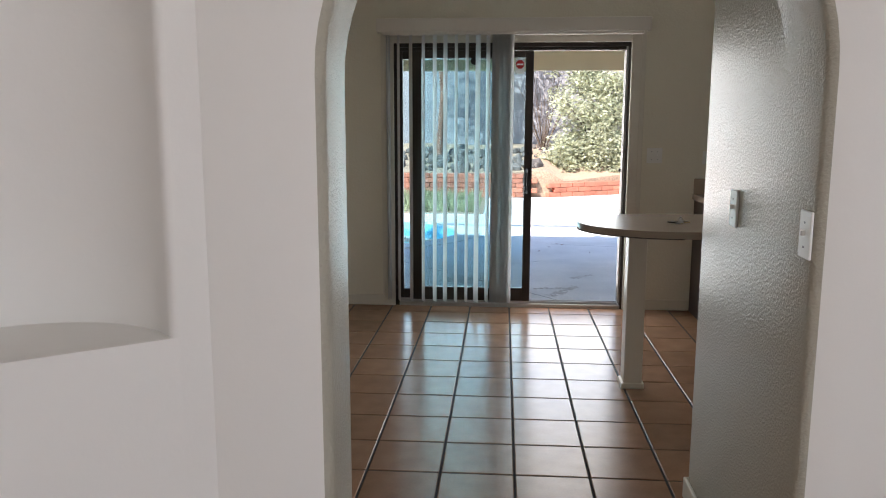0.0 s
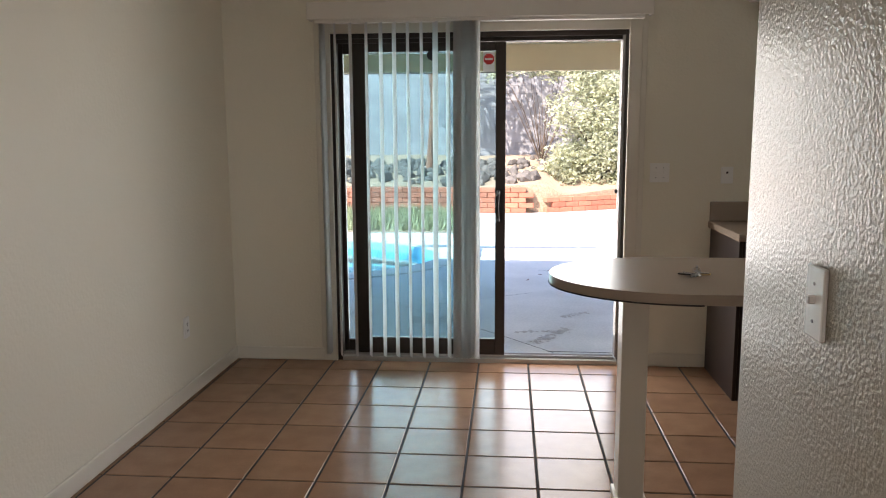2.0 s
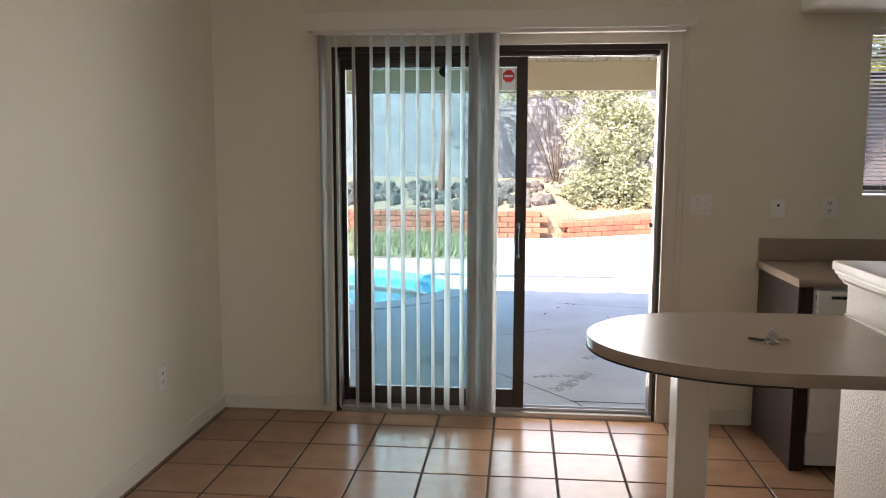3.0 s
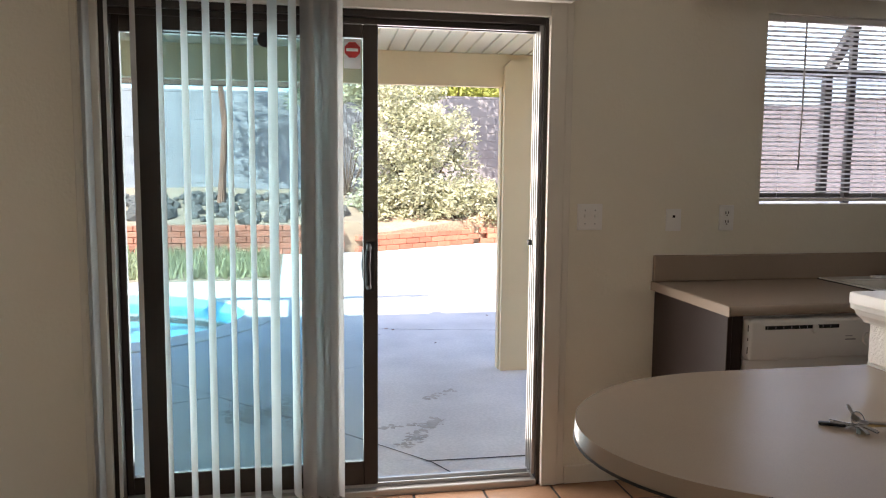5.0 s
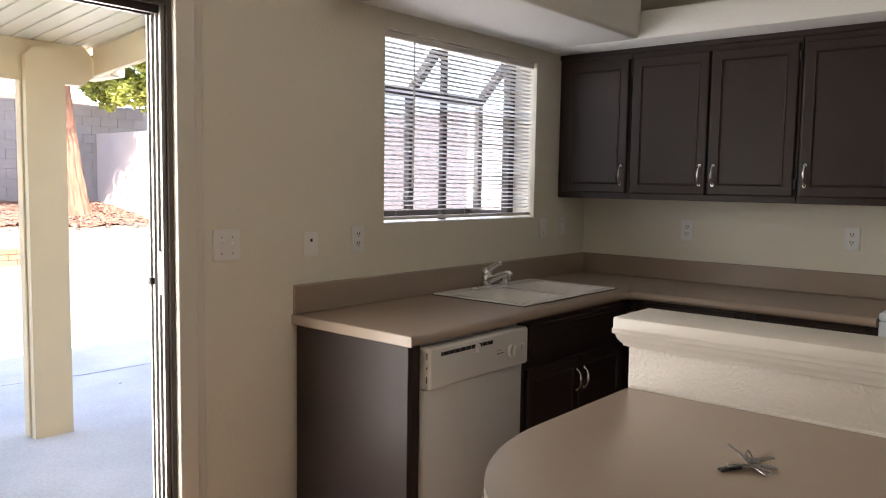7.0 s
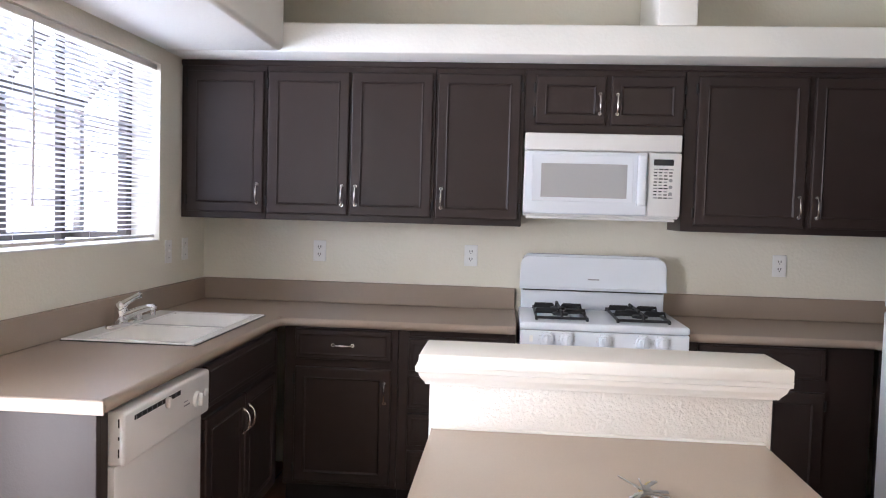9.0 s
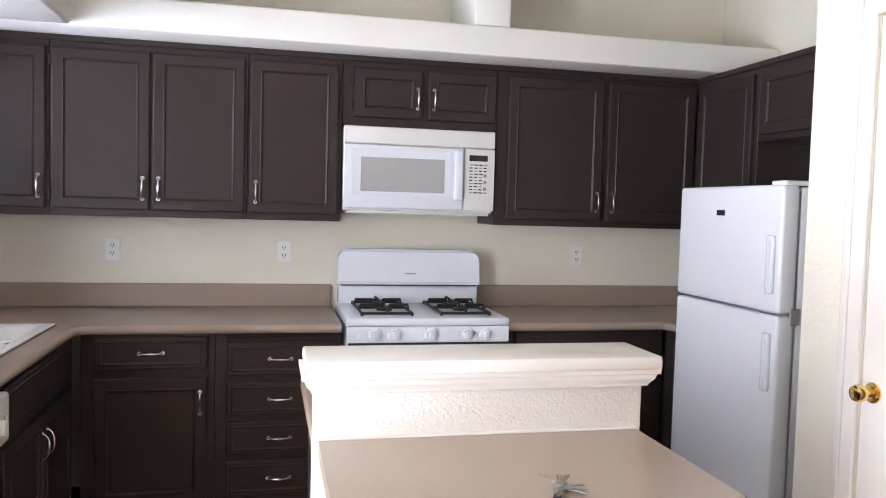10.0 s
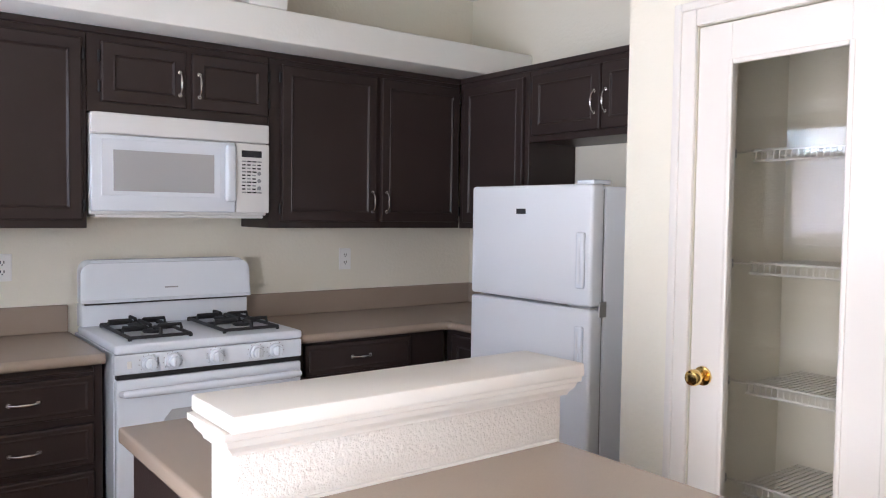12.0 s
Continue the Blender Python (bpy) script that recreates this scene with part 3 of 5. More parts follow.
part("slab", bm_prism([(3.13, 3.95), (3.13, 3.105), (2.795, 3.105), (2.795, SOUTH), (EAST, SOUTH), (EAST, 3.95)], BH, TOP), M_LAM, wt2)
nosing([(3.13, 3.949, TOP - 0.02), (3.13, 3.17, TOP - 0.02), (3.12, 3.13, TOP - 0.02), (3.08, 3.106, TOP - 0.02), (2.796, 3.105, TOP - 0.02)], wt2)
part("splashback", bm_boxes([(EAST - 0.02, EAST, SOUTH, 3.95, TOP, 1.038)], 0.004), M_LAM, wt2)
part("splashback", bm_boxes([(2.795, EAST - 0.02, SOUTH, SOUTH + 0.02, TOP, 1.038)], 0.004), M_LAM, wt2)

# ---- sink and tap ----
sink = thing("kitchen_sink", (SK[0], SK[2], TOP), "white enamel double sink set into the worktop", "sink")
sw, sd = SK[1] - SK[0], SK[3] - SK[2]


def bm_basin(x0, x1, y0, y1, depth):
    """A tub with rounded inner edges, open above."""
    bm = bmesh.new()
    rings = []
    for inset, z in ((0, 0.004), (0.012, -0.02), (0.02, -depth + 0.03), (0.05, -depth)):
        ring = []
        for cx, cy, a0 in ((x1 - 0.06, y1 - 0.06, 0), (x0 + 0.06, y1 - 0.06, 90), (x0 + 0.06, y0 + 0.06, 180), (x1 - 0.06, y0 + 0.06, 270)):
            for k in range(5):
                a = radians(a0 + 90 * k / 4)
                r = 0.06 - inset * 0.6
                ring.append(bm.verts.new((cx + r * math.cos(a) - (inset * 0.4 if cx > (x0 + x1) / 2 else -inset * 0.4), cy + r * math.sin(a) - (inset * 0.4 if cy > (y0 + y1) / 2 else -inset * 0.4), z)))
        rings.append(ring)
    for r, q in zip(rings, rings[1:]):
        for k in range(len(r)):
            bm.faces.new((r[k], r[(k + 1) % len(r)], q[(k + 1) % len(q)], q[k]))
    bm.faces.new(rings[-1])
    bmesh.ops.recalc_face_normals(bm, faces=bm.faces[:])
    bmesh.ops.reverse_faces(bm, faces=bm.faces[:])
    return bm


part("rim", bm_boxes([(-0.012, sw + 0.012, -0.012, 0.028, 0.0, 0.009), (-0.012, sw + 0.012, sd - 0.085, sd + 0.012, 0.0, 0.009), (-0.012, 0.028, 0.028, sd - 0.085, 0.0, 0.009), (sw - 0.028, sw + 0.012, 0.028, sd - 0.085, 0.0, 0.009), (sw / 2 - 0.02, sw / 2 + 0.02, 0.028, sd - 0.085, 0.0, 0.007)], 0.003), M_PORC, sink)
for x0, x1 in ((0.026, sw / 2 - 0.018), (sw / 2 + 0.018, sw - 0.026)):
    b = part("basin", bm_basin(x0, x1, 0.026, sd - 0.083, 0.15), M_PORC, sink, smooth=True)
    part("drain", bm_cyl((x0 + x1) / 2, 0.2, -0.147, 0.04, 0.006, sides=20), M_CHROME, b, "chrome drain")
part("seal", bm_boxes([(-0.016, sw + 0.016, -0.016, -0.0125, 0.0, 0.004), (-0.016, -0.0125, -0.012, sd + 0.012, 0.0, 0.004), (sw + 0.0125, sw + 0.016, -0.012, sd + 0.012, 0, 0.004)]), M_BRONZE, sink)

tap = thing("kitchen_tap", (2.645, 6.405, TOP + 0.009), "chrome single-lever kitchen tap behind the sink", "tap")
part("base_plate", bm_prism([(0.115 * math.cos(a), 0.028 * math.sin(a)) for a in [2 * math.pi * i / 28 for i in range(28)]], 0, 0.014, 0.005), M_CHROME, tap, smooth=True)
part("body", bm_join(bm_cyl(0, 0, 0.042, 0.028, 0.06, sides=24, radius2=0.025, bevel=0.003), bm_tube([(0, 0, 0.068), (0, -0.004, 0.082), (0, -0.01, 0.094), (0, -0.014, 0.1)], [0.027, 0.026, 0.02, 0.008], 20)), M_CHROME, tap, smooth=True)
spout = part("spout", bm_tube([(0, -0.005, 0.035), (0.0, -0.04, 0.05), (0.0, -0.085, 0.07), (0.0, -0.12, 0.082), (0, -0.14, 0.083), (0, -0.152, 0.079)], [0.021, 0.019, 0.016, 0.015, 0.0155, 0.011], 14), M_CHROME, tap, smooth=True)
part("aerator", bm_cyl(0, -0.14, 0.064, 0.0125, 0.022, sides=16), M_CHROME, spout)
part("lever", bm_tube([(0, -0.008, 0.088), (0, -0.03, 0.104), (0.0, -0.06, 0.122), (0.0, -0.084, 0.134), (0, -0.09, 0.135)], [0.018, 0.013, 0.0105, 0.014, 0.007], 12), M_CHROME, tap, smooth=True)
single("sink_air_gap", bm_join(bm_cyl(0, 0, 0.028, 0.021, 0.055, sides=20, bevel=0.006), bm_cyl(0, 0, 0.003, 0.026, 0.006, sides=20)), M_CHROME, "small chrome cylinder cap on the sink edge", "air gap", smooth=True, place=(2.80, 6.41, TOP + 0.009))

# ---- dishwasher ----
dw = thing("dishwasher", (1.56, 5.862, 0), "white dishwasher under the worktop, door closed", "dishwasher")
W = 0.62
part("tub", bm_boxes([(0.004, W - 0.004, 0.03, 0.58, 0.1, BH - 0.003)]), M_APPL2, dw)
part("door", bm_boxes([(0.003, W - 0.003, 0.0, 0.03, 0.19, 0.712)], 0.006, 2), M_APPL2, dw, smooth=True)
cp = part("control_panel", bm_boxes([(0.0, W, -0.028, 0.03, 0.714, 0.868)], 0.012, 3), M_APPL2, dw, smooth=True)
part("vent_recess", bm_boxes([(0.06, 0.37, -0.0295, -0.0275, 0.832, 0.846)]), M_BLACK, cp, "dark vent slot")
for i in range(9):
    part("vent_bar", bm_boxes([(0.068 + i * 0.033, 0.071 + i * 0.033, -0.030, -0.0275, 0.833, 0.845)]), M_GREY, cp)
part("latch", bm_boxes([(0.255, 0.275, -0.045, -0.028, 0.815, 0.848)], 0.004), M_APPL2, cp)
part("dial", bm_join(bm_cyl(0.50, -0.034, 0.785, 0.027, 0.012, "y", 24), bm_boxes([(0.494, 0.506, -0.052, -0.036, 0.762, 0.808)], 0.003)), M_APPL2, cp, smooth=True)
part("button", bm_boxes([(0.565, 0.583, -0.034, -0.028, 0.78, 0.805)], 0.002), M_APPL2, cp)
part("marking", bm_boxes([(0.40, 0.445, -0.0288, -0.0275, 0.783, 0.788), (0.40, 0.43, -0.0288, -0.0275, 0.797, 0.80)]), M_GREY, cp)
for z0, z1 in ((0.74, 0.765), (0.79, 0.80), (0.825, 0.85)):
    part("edge_clip", bm_boxes([(-0.0012, 0.0002, -0.015, -0.011, z0, z1)]), M_BLACK, cp)
part("kick_plate", bm_boxes([(0.01, W - 0.01, 0.04, 0.06, 0.02, 0.185)], 0.003), M_APPL2, dw)

# ---- stove ----
st = thing("gas_stove", (3.06, 4.722, 0.036), "white enamel gas stove with four burners", "stove", turn=-90)
W = 0.764
part("body", bm_boxes([(0.003, W - 0.003, 0.035, 0.66, 0.03, 0.884)], 0.003), M_APPL, st)
for u in (0.05, W - 0.05):
    for v in (0.09, 0.6):
        part("foot", bm_cyl(u, v, -0.002, 0.018, 0.068, sides=12), M_BLACK, st)
top = part("cooktop", bm_boxes([(0, W, 0.0, 0.60, 0.882, 0.918)], 0.012, 3), M_APPL, st, smooth=True)
panel = part("control_panel", bm_boxes([(0.002, W - 0.002, 0.004, 0.034, 0.806, 0.880)], 0.004), M_APPL, st)
part("shadow_gap", bm_boxes([(0.01, W - 0.01, 0.006, 0.04, 0.788, 0.806)]), M_BLACK, st)
for u in (0.125, 0.215, 0.385, 0.555, 0.64):
    k = part("knob", bm_join(bm_cyl(u, -0.004, 0.843, 0.03, 0.014, "y", 24, bevel=0.003), bm_cyl(u, -0.018, 0.843, 0.021, 0.018, "y", 24, bevel=0.004), bm_boxes([(u - 0.004, u + 0.004, -0.031, -0.022, 0.825, 0.862)], 0.002)), M_APPL, panel, smooth=True)
    for i in range(9):
        a = radians(-130 + i * 32)
        part("dial_mark", bm_boxes([(u + 0.037 * math.sin(a) - 0.0015, u + 0.037 * math.sin(a) + 0.0015, 0.002, 0.004, 0.843 + 0.034 * math.cos(a) - 0.0015, 0.843 + 0.034 * math.cos(a) + 0.0015)]), M_GREY, panel)
part("light_switch", bm_boxes([(0.045, 0.061, -0.001, 0.005, 0.828, 0.856)], 0.002), M_PLATE, panel)
od = part("oven_door", bm_boxes([(0.006, W - 0.006, 0.0, 0.034, 0.235, 0.786)], 0.008, 3), M_APPL, st, smooth=True)
part("window", bm_prism([(0.2, 0.40), (0.565, 0.40), (0.585, 0.42), (0.585, 0.62), (0.555, 0.655), (0.21, 0.655), (0.18, 0.62), (0.18, 0.42)], -0.002, 0.002), M_GREYWIN, od, "grey oven window", at=Matrix(((1, 0, 0, 0), (0, 0, 1, -0.001), (0, 1, 0, 0), (0, 0, 0, 1))))
part("handle", bm_tube([(0.025, 0.0, 0.735), (0.03, -0.03, 0.74), (0.08, -0.042, 0.742), (W / 2, -0.045, 0.742), (W - 0.08, -0.042, 0.742), (W - 0.03, -0.03, 0.74), (W - 0.025, 0, 0.735)], [0.012, 0.014, 0.016, 0.016, 0.016, 0.014, 0.012], 12), M_APPL, od, smooth=True)
part("drawer", bm_boxes([(0.006, W - 0.006, 0.004, 0.034, 0.05, 0.225)], 0.008, 3), M_APPL, st, smooth=True)
bg = part("backguard", bm_boxes([(0.012, W - 0.012, 0.56, 0.66, 0.91, 1.014)], 0.006, 2), M_APPL, st, smooth=True)
part("seam", bm_boxes([(0.02, W - 0.02, 0.546, 0.60, 1.010, 1.017)]), M_BLACK, bg)


def bm_console():
    """A hollow-fronted hood with rounded shoulders, leaning back, its lip standing over the seam."""
    bm = bmesh.new()
    z0, z1, rad = 1.017, 1.2, 0.045
    rows = []
    for inset, v, drop in ((0.004, 0.545, 0.0), (0.0, 0.541, 0.002), (0.0, 0.543, 0.012), (0.003, 0.553, 0.03), (0.005, 0.572, 0.0), (0.012, 0.584, 0.0), (0.012, 0.655, 0.0)):
        loop = [(0.002 + inset, z0), (W - 0.002 - inset, z0)]
        top = z1 - (0.012 if v < 0.575 else 0.0) if v > 0.55 else z0 + 0.012 + drop
        r = min(rad, (top - z0) * 0.45)
        loop += [(W - 0.002 - inset - r + r * math.cos(a), top - r + r * math.sin(a)) for a in [math.pi / 2 * i / 8 for i in range(9)]]
        loop += [(0.002 + inset + r - r * math.sin(a), top - r + r * math.cos(a)) for a in [math.pi / 2 * i / 8 for i in range(9)]]
        rows.append([bm.verts.new((u, v, z)) for u, z in loop])
    for a, b in zip(rows, rows[1:]):
        for k in range(len(a)):
            bm.faces.new((a[k], a[(k + 1) % len(a)], b[(k + 1) % len(a)], b[k]))
    bm.faces.new(rows[0])
    bm.faces.new(rows[-1][::-1])
    bmesh.ops.recalc_face_normals(bm, faces=bm.faces[:])
    return bm


part("console", bm_console(), M_APPL, bg, smooth=True)
part("badge", bm_boxes([(0.355, 0.415, 0.5445, 0.562, 1.072, 1.078)]), M_GREY, bg)


def grate(u, v):
    """A rectangular black grate with bent fingers over two burners."""
    w, d, h = 0.235, 0.43, 0.038
    z = 0.918
    bars = []
    r = 0.0075
    frame_pts = [(u - w / 2, v - d / 2, z + 0.012), (u + w / 2, v - d / 2, z + 0.012), (u + w / 2, v + d / 2, z + 0.012), (u - w / 2, v + d / 2, z + 0.012)]
    bars.append(bm_tube(frame_pts, r, 6, closed=True))
    for sv in (-0.25, 0.25):
        c = v + sv * d
        for du, dv in ((1, 0), (-1, 0), (0, 1), (0, -1)):
            eu, ev = u + du * w / 2, c + dv * d / 4
            if sv * dv < 0:
                eu, ev = u, v
            iu, iv = u + du * 0.028, c + dv * 0.03
            bars.append(bm_tube([(eu, ev, z + 0.012), (eu - du * 0.004, ev - dv * 0.004, z + h), (iu, iv, z + h), (iu - du * 0.006, iv - dv * 0.006, z + h - 0.008)], r, 6))
    bars.append(bm_tube([(u - w / 2, v, z + 0.012), (u + w / 2, v, z + 0.012)], r, 6))
    for su in (-1, 1):
        for sv in (-1, 1):
            bars.append(bm_tube([(u + su * w / 2, v + sv * d / 2, z), (u + su * w / 2, v + sv * d / 2, z + 0.014)], r, 6))
    part("grate", bm_join(*bars), M_BLACK, st, "black cast iron grate", smooth=True)
    for sv in (-0.25, 0.25):
        b = part("burner", bm_cyl(u, v + sv * d, z + 0.006, 0.048, 0.012, sides=24, radius2=0.042), M_ALU, st, smooth=True)
        part("burner_cap", bm_cyl(u, v + sv * d, z + 0.018, 0.038, 0.012, sides=24, bevel=0.003), M_BLACK, b, smooth=True)


grate(0.195, 0.30)
grate(0.57, 0.30)

# ---- microwave ----
mw = thing("microwave_oven", (3.408, 4.72, 1.438), "white over-the-range microwave with a grey window", "microwave", turn=-90)
W, H = 0.766, 0.412
part("body", bm_boxes([(0.002, W - 0.002, 0.03, 0.366, 0, H)], 0.004), M_APPL2, mw)
part("vent_panel", bm_boxes([(0, W, 0.0, 0.03, 0.327, H)], 0.008, 3), M_APPL2, mw, smooth=True)
mdoor = part("door", bm_boxes([(0, 0.604, 0.0, 0.03, 0.012, 0.323)], 0.008, 3), M_APPL, mw, smooth=True)
part("window_frame", bm_boxes([(0.04, 0.535, -0.0035, 0.002, 0.075, 0.305)], 0.0015), M_APPL, mdoor)
part("window", bm_boxes([(0.085, 0.505, -0.005, -0.003, 0.095, 0.262)], 0.0008), M_GREYWIN, mdoor, "grey speckled window")
part("handle", bm_boxes([(0.552, 0.598, -0.032, 0.002, 0.06, 0.312)], 0.012, 3), M_APPL, mdoor, smooth=True)
cpan = part("control_panel", bm_boxes([(0.607, W, 0.0, 0.03, 0.012, 0.323)], 0.006, 2), M_APPL2, mw, smooth=True)
part("display", bm_boxes([(0.632, 0.728, -0.002, 0.002, 0.262, 0.292)], 0.001), M_DARKGLASS, cpan, "black display")
for r in range(10):
    for c in range(4):
        if 3 <= r <= 7 and c == 3:
            continue
        u, z = 0.634 + c * 0.0245, 0.240 - r * 0.0155
        part("button", bm_boxes([(u, u + (0.016 if r % 3 else 0.02), -0.0015, 0.001, z, z + 0.006)]), M_BLACK if (r + c) % 3 else M_GREY, cpan)
for r in range(3):
    part("round_button", bm_cyl(0.716, 0.0, 0.19 - r * 0.033, 0.009, 0.004, "y", 14), M_GREY, cpan)
part("base_plate", bm_boxes([(0.02, W - 0.02, 0.02, 0.35, -0.014, 0.0)], 0.004), M_APPL2, mw)

# ---- refrigerator ----
fr = thing("refrigerator", (2.772, 3.27, 0), "white top-freezer refrigerator with pebbled doors", "refrigerator", turn=180)
W, H = 0.712, 1.58
part("cabinet", bm_boxes([(0.005, W - 0.005, 0.085, 0.76, 0.03, H - 0.008)], 0.006, 2), M_FRIDGE, fr, smooth=True)
part("gasket", bm_boxes([(0.015, W - 0.015, 0.07, 0.086, 0.06, H - 0.02)]), M_GREY, fr)
for nm, z0, z1, h0, h1 in (("freezer_door", 1.11, H, 1.18, 1.395), ("fresh_food_door", 0.07, 1.10, 0.82, 1.035)):
    d = part(nm, bm_boxes([(0, W, 0, 0.072, z0, z1)], 0.014, 4), M_FRIDGE, fr, smooth=True)
    g = part("handle", bm_boxes([(W - 0.068, W - 0.028, -0.016, 0.003, h0, h1)], 0.008, 3), M_APPL, d, smooth=True)
    part("grip_recess", bm_boxes([(W - 0.055, W - 0.043, -0.0175, -0.0155, h0 + 0.02, h1 - 0.02)]), M_FRIDGE, g)
part("badge", bm_boxes([(0.295, 0.35, -0.002, 0.001, 1.462, 1.484)]), M_DARKGLASS, fr)
part("hinge_cover", bm_boxes([(W - 0.1, W - 0.012, 0.02, 0.12, H - 0.002, H + 0.016)], 0.005, 2), M_APPL, fr)
part("middle_hinge", bm_boxes([(W - 0.12, W - 0.004, 0.006, 0.09, 1.1005, 1.1095)], 0.002), M_CHROME, fr)
part("hinge_pin", bm_boxes([(W - 0.004, W + 0.004, 0.05, 0.09, 1.07, 1.13)], 0.002), M_ALU, fr)
part("toe_grille", bm_boxes([(0.02, W - 0.02, 0.06, 0.1, 0.0, 0.06)], 0.003), M_GREY, fr)

# ---- half wall, island and breakfast bar ----
pw = thing("half_wall", (0, 0, 0), "white textured half wall with a moulded cap", "half wall")
part("core", bm_boxes([(1.328, 1.445, 4.174, 4.965, 0, 1.05)], 0.008, 2), M_STUCCO, pw, smooth=True)
cap = part("cap", bm_boxes([(1.282, 1.482, 4.146, 4.988, 1.09, 1.122)], 0.006, 2), M_WHITE, pw, smooth=True)


def bm_cap_moulding(x0, x1, y0, y1):
    """A cove that widens upward below the cap."""
    bm = bmesh.new()
    rings = [[bm.verts.new(p) for p in ((x0 - o, y0 - o, z), (x1 + o, y0 - o, z), (x1 + o, y1 + o, z), (x0 - o, y1 + o, z))] for o, z in ((0.0, 1.042), (0.008, 1.044), (0.01, 1.05), (0.02, 1.062), (0.024, 1.074), (0.03, 1.077), (0.031, 1.09))]
    for r, q in zip(rings, rings[1:]):
        for k in range(4):
            bm.faces.new((r[k], r[(k + 1) % 4], q[(k + 1) % 4], q[k]))
    bm.faces.new(rings[-1])
    return bm


part("cap_moulding", bm_cap_moulding(1.327, 1.446, 4.173, 4.966), M_WHITE, pw)
part("caulk_line", bm_boxes([(1.32, 1.329, 4.19, 4.955, 0.936, 0.944)], 0.002), M_WHITE, pw)

isl = thing("island_cabinet", (1.457, 4.185, 0), "dark brown island cabinet behind the half wall", "cabinet", LOW)
part("body", bm_boxes([(0, 0.57, 0.02, 0.755, 0.1, BH)], 0.003), M_CAB, isl)
part("toe_kick", bm_boxes([(0, 0.5, 0.03, 0.745, 0, 0.1)]), M_TOE, isl)
iw = thing("island_worktop", (1.457, 4.17, BH), "taupe laminate island worktop behind the half wall", "worktop")
part("slab", bm_boxes([(0, 0.615, 0, 0.795, 0, 0.04)], 0.008, 3), M_LAM, iw, smooth=True)

BAR, BAR_R, BAR_X, BAR_Y = 0.938, 0.383, 0.90, 4.574
bar = thing("breakfast_bar", (0, 0, 0), "taupe laminate breakfast bar with a rounded end", "table")
outline = [(1.334, BAR_Y - BAR_R), (1.334, BAR_Y + BAR_R)] + [(BAR_X + 0.478 * math.cos(a), BAR_Y + BAR_R * math.sin(a)) for a in [math.pi / 2 + math.pi * i / 40 for i in range(41)]]
part("tabletop", bm_prism(outline, BAR - 0.036, BAR), M_LAM, bar, smooth=True)
part("edge_band", bm_tube([(x, y, BAR - 0.036) for x, y in outline[2:]], 0.003, 6), M_TOE, bar)
leg = part("leg", bm_boxes([(0.705, 0.805, 4.615, 4.73, 0.03, BAR - 0.036)], 0.004, 2), M_TRIM, bar, "cream painted square post")
part("foot_trim", bm_boxes([(0.692, 0.818, 4.602, 4.743, 0, 0.032)], 0.006, 2), M_TRIM, leg)
part("top_trim", bm_boxes([(0.695, 0.815, 4.605, 4.74, BAR - 0.06, BAR - 0.0365)], 0.003), M_TRIM, leg)

ks = thing("key_bunch", (0.952, 4.53, BAR), "bunch of brass and steel keys on the breakfast bar", "keys")
rk = random.Random(5)
part("ring", bm_tube([(0.014 * math.cos(a), 0.006 * math.sin(a), 0.017 + 0.014 * math.sin(a)) for a in [2 * math.pi * i / 16 for i in range(16)]], 0.0012, 5, closed=True), M_STEEL, ks)
for i, (a, lift, m) in enumerate(((152, -4, M_STEEL), (146, -6, M_STEEL), (160, -3, M_STEEL), (-28, -3, M_KEY), (-40, -5, M_STEEL), (-22, -6, M_KEY), (232, 2, M_STEEL), (252, 3, M_STEEL), (275, 2, M_STEEL), (75, -24, M_STEEL))):
    kb = bm_join(bm_boxes([(0.02, 0.058, -0.0035, 0.0035, 0, 0.002)]), bm_cyl(0.012, 0, 0.001, 0.0115, 0.0022, sides=12), *[bm_boxes([(0.03 + j * 0.006, 0.033 + j * 0.006, 0.0035, 0.0055, 0, 0.002)]) for j in range(4)])
    part("key", kb, m, ks, at=pose(0, 0, 0.003 + 0.002 * (i % 5), rk.uniform(-25, 25), lift, a) @ Matrix.Scale(0.85, 4))
part("fob", bm_boxes([(0.02, 0.068, -0.007, 0.007, 0.001, 0.006)], 0.002), M_BLACK, ks, at=pose(0, 0, 0, 0, 0, 151))

# ---- sliding door ----
sd = tagged(new("door_1"), "bronze sliding glass patio door, one panel slid open", "sliding door", kind="structure")
part("door_frame", bm_boxes([(DOOR_L, DOOR_L + 0.032, NORTH + 0.005, NORTH + 0.125, 0.0, DOOR_H), (DOOR_R - 0.018, DOOR_R, NORTH + 0.005, NORTH + 0.125, 0, DOOR_H), (DOOR_L + 0.032, DOOR_R - 0.018, NORTH + 0.005, NORTH + 0.125, DOOR_H - 0.03, DOOR_H)], 0.002), M_BRONZE, sd)
for y0, y1, m in ((0.02, 0.032, M_ALU), (0.05, 0.06, M_ALU), (0.078, 0.09, M_ALU), (0.105, 0.114, M_ALU)):
    part("jamb_track", bm_boxes([(DOOR_R - 0.034, DOOR_R - 0.018, NORTH + y0, NORTH + y1, 0.045, DOOR_H - 0.03)], 0.001), m, sd)
part("threshold", bm_boxes([(DOOR_L + 0.032, DOOR_R - 0.018, NORTH - 0.005, NORTH + 0.15, -0.06, 0.028)], 0.003), M_ALU, sd)
